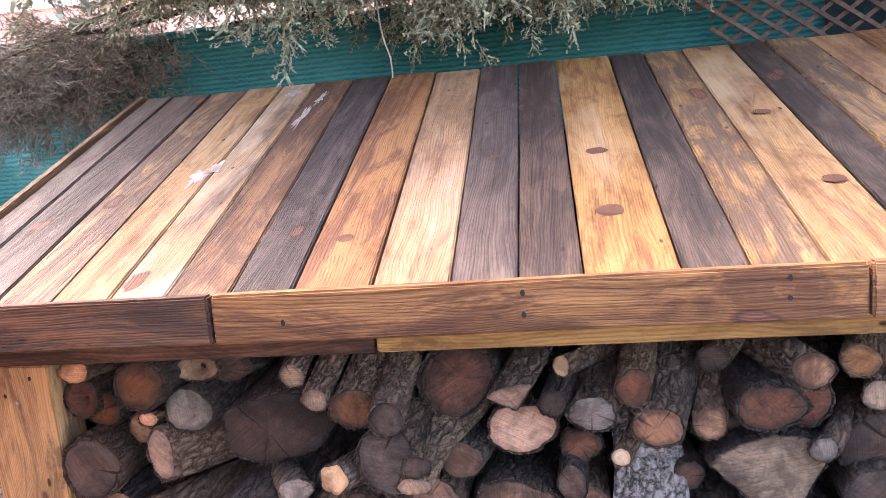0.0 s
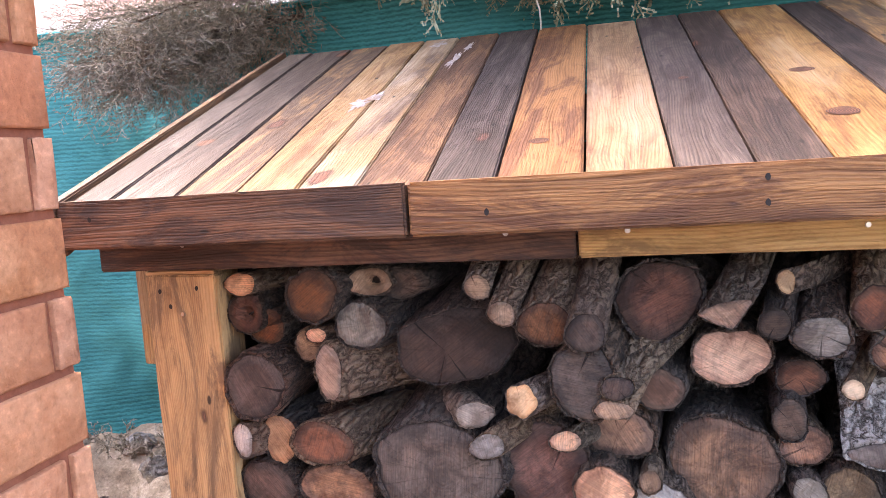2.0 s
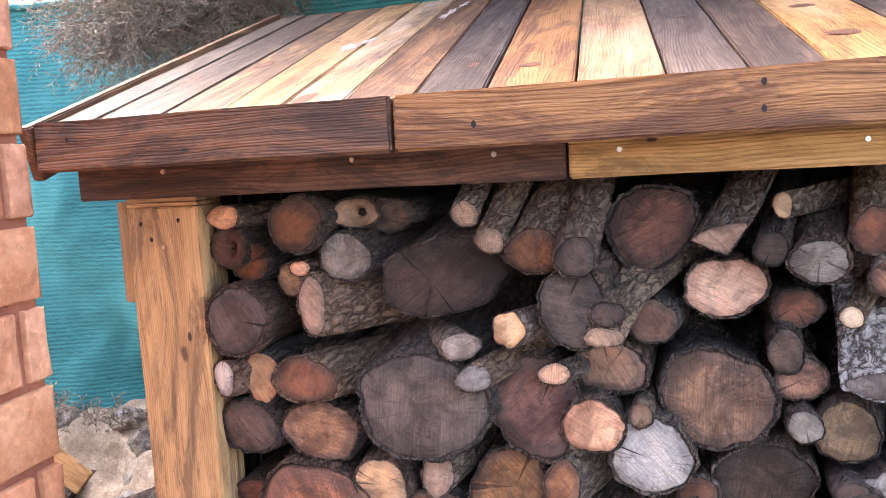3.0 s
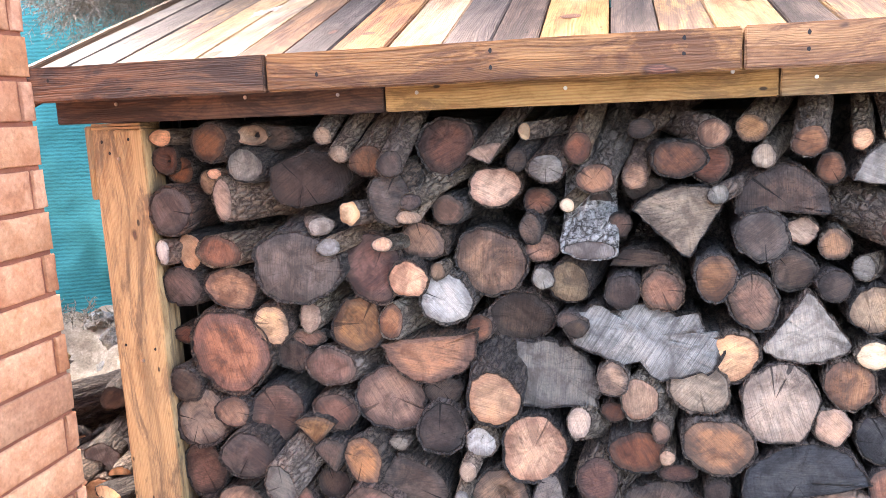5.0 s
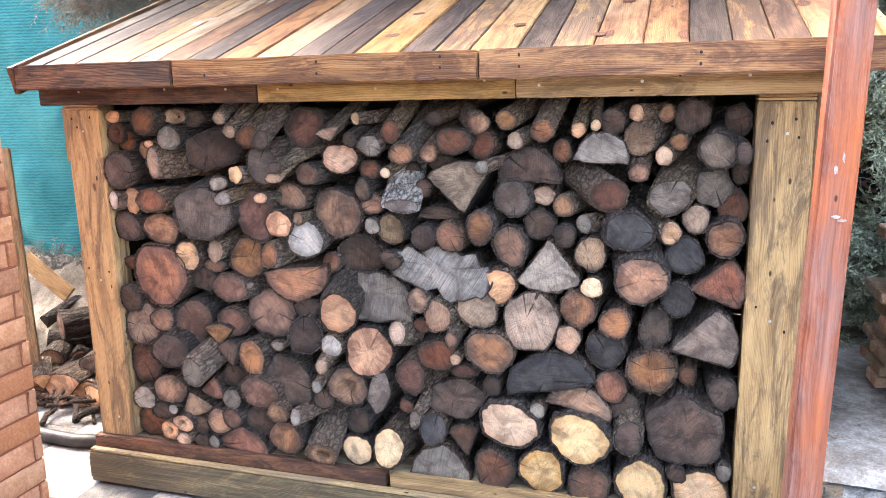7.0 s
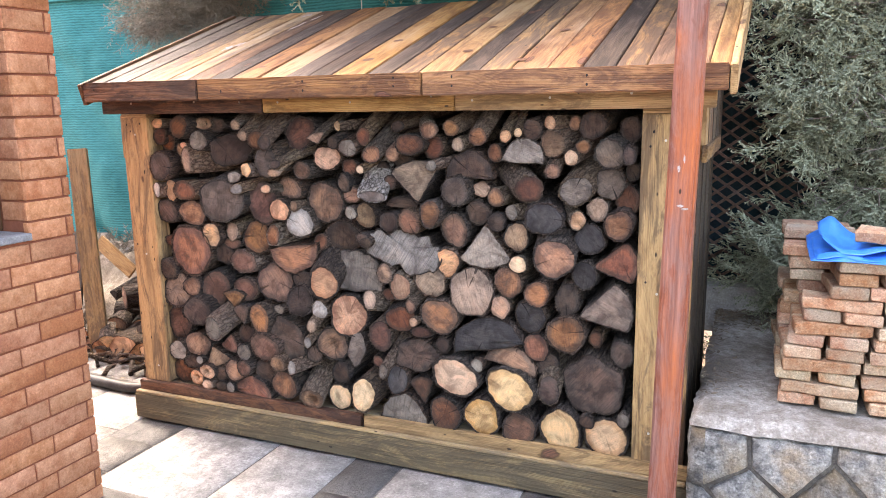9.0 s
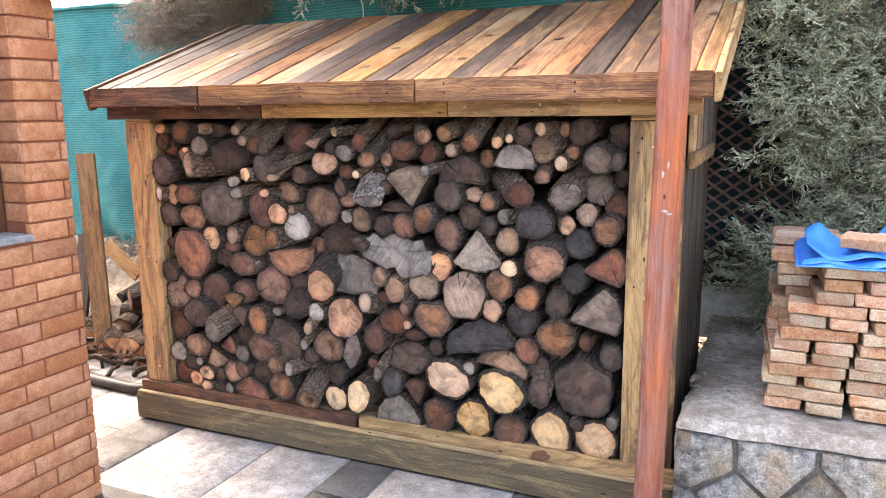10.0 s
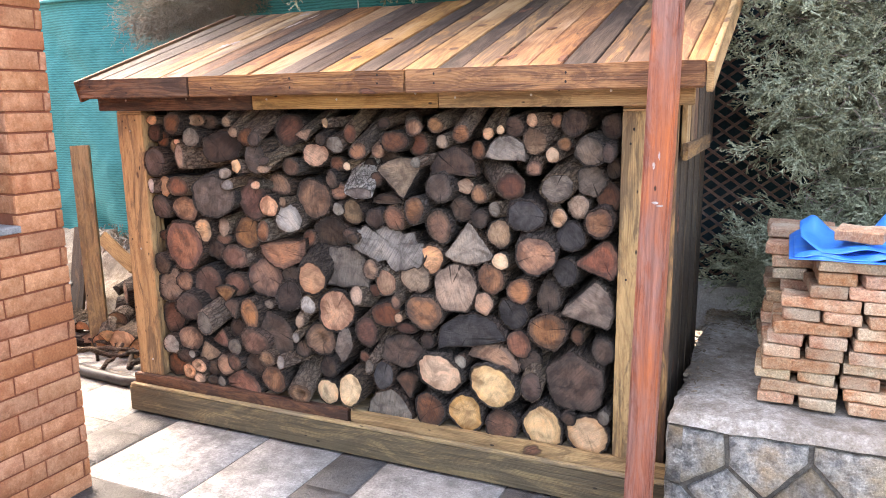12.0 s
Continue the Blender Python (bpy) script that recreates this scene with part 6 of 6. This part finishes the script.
for k, e in enumerate(LIMB_ENDS):
    start = (0.1, 2.25, 2.35 + 0.05 * (k % 9))
    pts = limb_points(start, (e[0], e[1], e[2] + (0.12 if e[0] < -0.4 else 0.165)), 0.10, k * 3.7)
    bm = bmesh.new()
    add_tube(bm, pts, 0.022, 6, 0.004)
    limbs.append(pts[5:])
    smooth(part("limb", under(bm, inv), TREE_BARK, overhang))
brown = [p for p in limbs if p[-1].x < -0.4]
spots = along_limbs(brown, rng, 430, 0.105, 0.5)
ob = foliage("brown_spray", spots, FOLIAGE_DRY_SHADED, overhang, 14, (0.7, 1.2), FINE)
ob.matrix_parent_inverse = inv
spots = along_limbs([p for p in limbs if p[-1].x >= -0.4], rng, 105, 0.085, 0.45)
ob = foliage("crown", spots, FOLIAGE, overhang, 4)
ob.matrix_parent_inverse = inv
# an unseen upper crown, added to shade the back of the roof
spots = []
for k in range(330):
    a, r = rng.uniform(0, 2 * math.pi), 1.5 * math.sqrt(rng.random())
    z = rng.uniform(2.5, 5.0)
    r *= max(0.2, 1 - (z - 2.4) / 3.2)
    spots.append(((1.5 + r * 1.1 * math.cos(a), 2.1 + r * math.sin(a), z), (math.cos(a), math.sin(a), -0.2)))
ob = foliage("upper_crown", spots, FOLIAGE, overhang, 5, (1.6, 2.6))
ob.matrix_parent_inverse = inv

# unseen boughs, added high over the roof to hold off sun and sky
spots = []
for k in range(1250):
    x = rng.uniform(-0.7, 3.1)
    spots.append(((x, rng.uniform(0.6, 2.2), rng.uniform(2.6, 3.25)), (rng.gauss(0, 1), rng.gauss(-0.5, 1), -0.3)))
ob = foliage("upper_crown", spots, FOLIAGE, overhang, 6, (2.2, 3.3))
ob.matrix_parent_inverse = inv

# the bushy tree beside the shed
bushy = tagged(empty("juniper_tree", Matrix.Translation((3.5, 1.75, 0))), "bushy grey-green juniper with bare twigs behind the brick stack", "tree", "evergreen trees")
inv = bushy.matrix_basis.inverted()
bm = bmesh.new()
add_tube(bm, [(3.5, 1.75, -0.05), (3.47, 1.78, 0.9), (3.55, 1.72, 1.9), (3.5, 1.75, 3.2)], 0.10, 12, 0.03)
smooth(part("trunk", under(bm, inv), TREE_BARK, bushy))
limbs = []
rng = random.Random(77)
for k in range(64):
    z = 0.62 + 2.3 * (k / 64)
    x = rng.uniform(2.70, 3.9)
    y = rng.uniform(0.88, 1.25) + 0.14 * abs(x - 3.3)
    if x < 2.85 and 0.9 < z < 1.7:
        x = rng.uniform(2.85, 3.2)
    pts = limb_points((3.5, 1.75, z + rng.uniform(-0.1, 0.25)), (x, y, z + rng.uniform(-0.1, 0.12)), 0.08, k * 1.9, 9)
    bm = bmesh.new()
    add_tube(bm, pts, 0.016, 5, 0.004)
    limbs.append(pts[4:])
    smooth(part("limb", under(bm, inv), TREE_BARK, bushy))
left = [p for p in limbs if p[-1].x < 3.22 or p[-1].z < 1.0 or p[-1].z > 2.1 or rng.random() < 0.35]
spots = along_limbs(left, rng, 180, 0.115, 0.1)
ob = foliage("crown", spots, FOLIAGE, bushy, 8)
ob.matrix_parent_inverse = inv
# bare twigs among the foliage
bm = bmesh.new()
for k in range(420):
    f = rng.random()
    p = Vector((rng.uniform(2.95, 3.7), rng.uniform(1.02, 1.45), rng.uniform(0.75, 2.2)))
    d = Vector((rng.gauss(0, 1), rng.gauss(-0.3, 0.6), rng.gauss(0.1, 0.8))).normalized()
    pts = []
    for j in range(7):
        pts.append(p.copy())
        d = (d + noise.noise_vector(p * 9 + Vector((k, 0, 0))) * 0.7).normalized()
        p = p + d * rng.uniform(0.02, 0.04)
    add_tube(bm, pts, rng.uniform(0.0018, 0.0045), 4, 0.001)
tagged(part("twig_tangle", under(bm, inv), TWIG, bushy, "bare grey dry twigs"), kind="stuff")
# an added backdrop closes the view, coloured near black for shade deep in the foliage
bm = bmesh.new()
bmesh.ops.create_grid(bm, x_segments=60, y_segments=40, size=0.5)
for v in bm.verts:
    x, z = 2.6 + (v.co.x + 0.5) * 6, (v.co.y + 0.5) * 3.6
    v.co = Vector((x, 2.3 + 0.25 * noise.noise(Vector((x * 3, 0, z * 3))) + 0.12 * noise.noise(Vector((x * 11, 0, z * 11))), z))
FOLIAGE_DEPTH = speckled("foliage_depth_shade", (0.02, 0.022, 0.016), (0.05, 0.055, 0.04), (0.03, 0.03, 0.024), 40, 0.95, 1.0)
tagged(part("hedge", bm, FOLIAGE_DEPTH), "added dark backdrop for the shaded depth of foliage behind the juniper", "hedge", "", "stuff")
# dry weeds on the bank
rng = random.Random(9)
spots = []
for k in range(60):
    x = rng.uniform(-1.8, -0.2)
    spots.append(((x, 1.38 + rng.uniform(-0.1, 0.1), 0.46 + rng.uniform(0, 0.06)), (rng.gauss(0, 0.5), rng.gauss(-0.3, 0.4), 1.0)))
ob = foliage("weeds", spots, FOLIAGE_DRY_SHADED, None, 12, (0.5, 1.0))
tagged(ob, "dry grey weeds growing along the top of the bank", "weeds", "", "stuff")

# ---------------------------------------------------------------- the pink house far behind
far_house = tagged(empty("far_house", Matrix.Translation((-3, 9, 0))), "pale pink brick house beyond the fence", "house")
PINK = speckled("pink_brick", (0.62, 0.42, 0.36), (0.72, 0.52, 0.45), (0.55, 0.36, 0.3), 8, 0.9, 0.3)
PALE = speckled("pale_band", (0.75, 0.66, 0.6), (0.8, 0.72, 0.66), (0.7, 0.6, 0.55), 10)
part("wall", box_mesh(12, 0.3, 7.5, 0.01), PINK, far_house, "", Matrix.Translation((0, 0, 3.75)))
for k in range(6):
    part("string_course", box_mesh(12.1, 0.06, 0.12, 0.01), PALE, far_house, "", Matrix.Translation((0, -0.17, 3.2 + 0.75 * k)))
part("roof", box_mesh(12.8, 2.5, 0.25, 0.03), WALL_BRICK, far_house, "", Matrix.Translation((0, 0.9, 7.6)))
for x in (-3.5, -0.5, 2.5):
    w = part("window", box_mesh(1.0, 0.1, 1.3, 0.01), PALE, far_house, "", Matrix.Translation((x, -0.15, 5.5)))
    part("pane", box_mesh(0.8, 0.02, 1.1, 0.0), glass, w, "", Matrix.Translation((0, -0.055, 0)))

# ---------------------------------------------------------------- leaf litter
LITTER = speckled("dry_leaf_litter", (0.16, 0.11, 0.07), (0.30, 0.23, 0.16), (0.10, 0.07, 0.05), 60, 0.9)
rng = random.Random(61)
bm = bmesh.new()
for k in range(900):
    if k < 520:
        x, y, z = rng.uniform(2.58, 2.95), 1.22 - abs(rng.gauss(0, 0.14)), LZ + 0.008
    elif k < 700:
        x, y, z = 2.585 + abs(rng.gauss(0, 0.05)), rng.uniform(0.0, 1.2), LZ + 0.008
    else:
        x, y, z = rng.uniform(-1.6, -0.1), rng.uniform(0.25, 1.1), 0.006
    a, ln, w = rng.uniform(0, 6.28), rng.uniform(0.006, 0.022), rng.uniform(0.002, 0.007)
    d, s = Vector((math.cos(a), math.sin(a), rng.uniform(-0.2, 0.3))) * ln, Vector((-math.sin(a), math.cos(a), rng.uniform(-0.4, 0.4))) * w
    p = Vector((x, y, z + rng.uniform(0, 0.006)))
    bm.faces.new([bm.verts.new(p + q) for q in (-d, s, d, -s)])
tagged(part("leaf_litter", bm, LITTER), "dry leaf and twig litter scattered on ledge and paving", "leaf litter", "", "stuff")
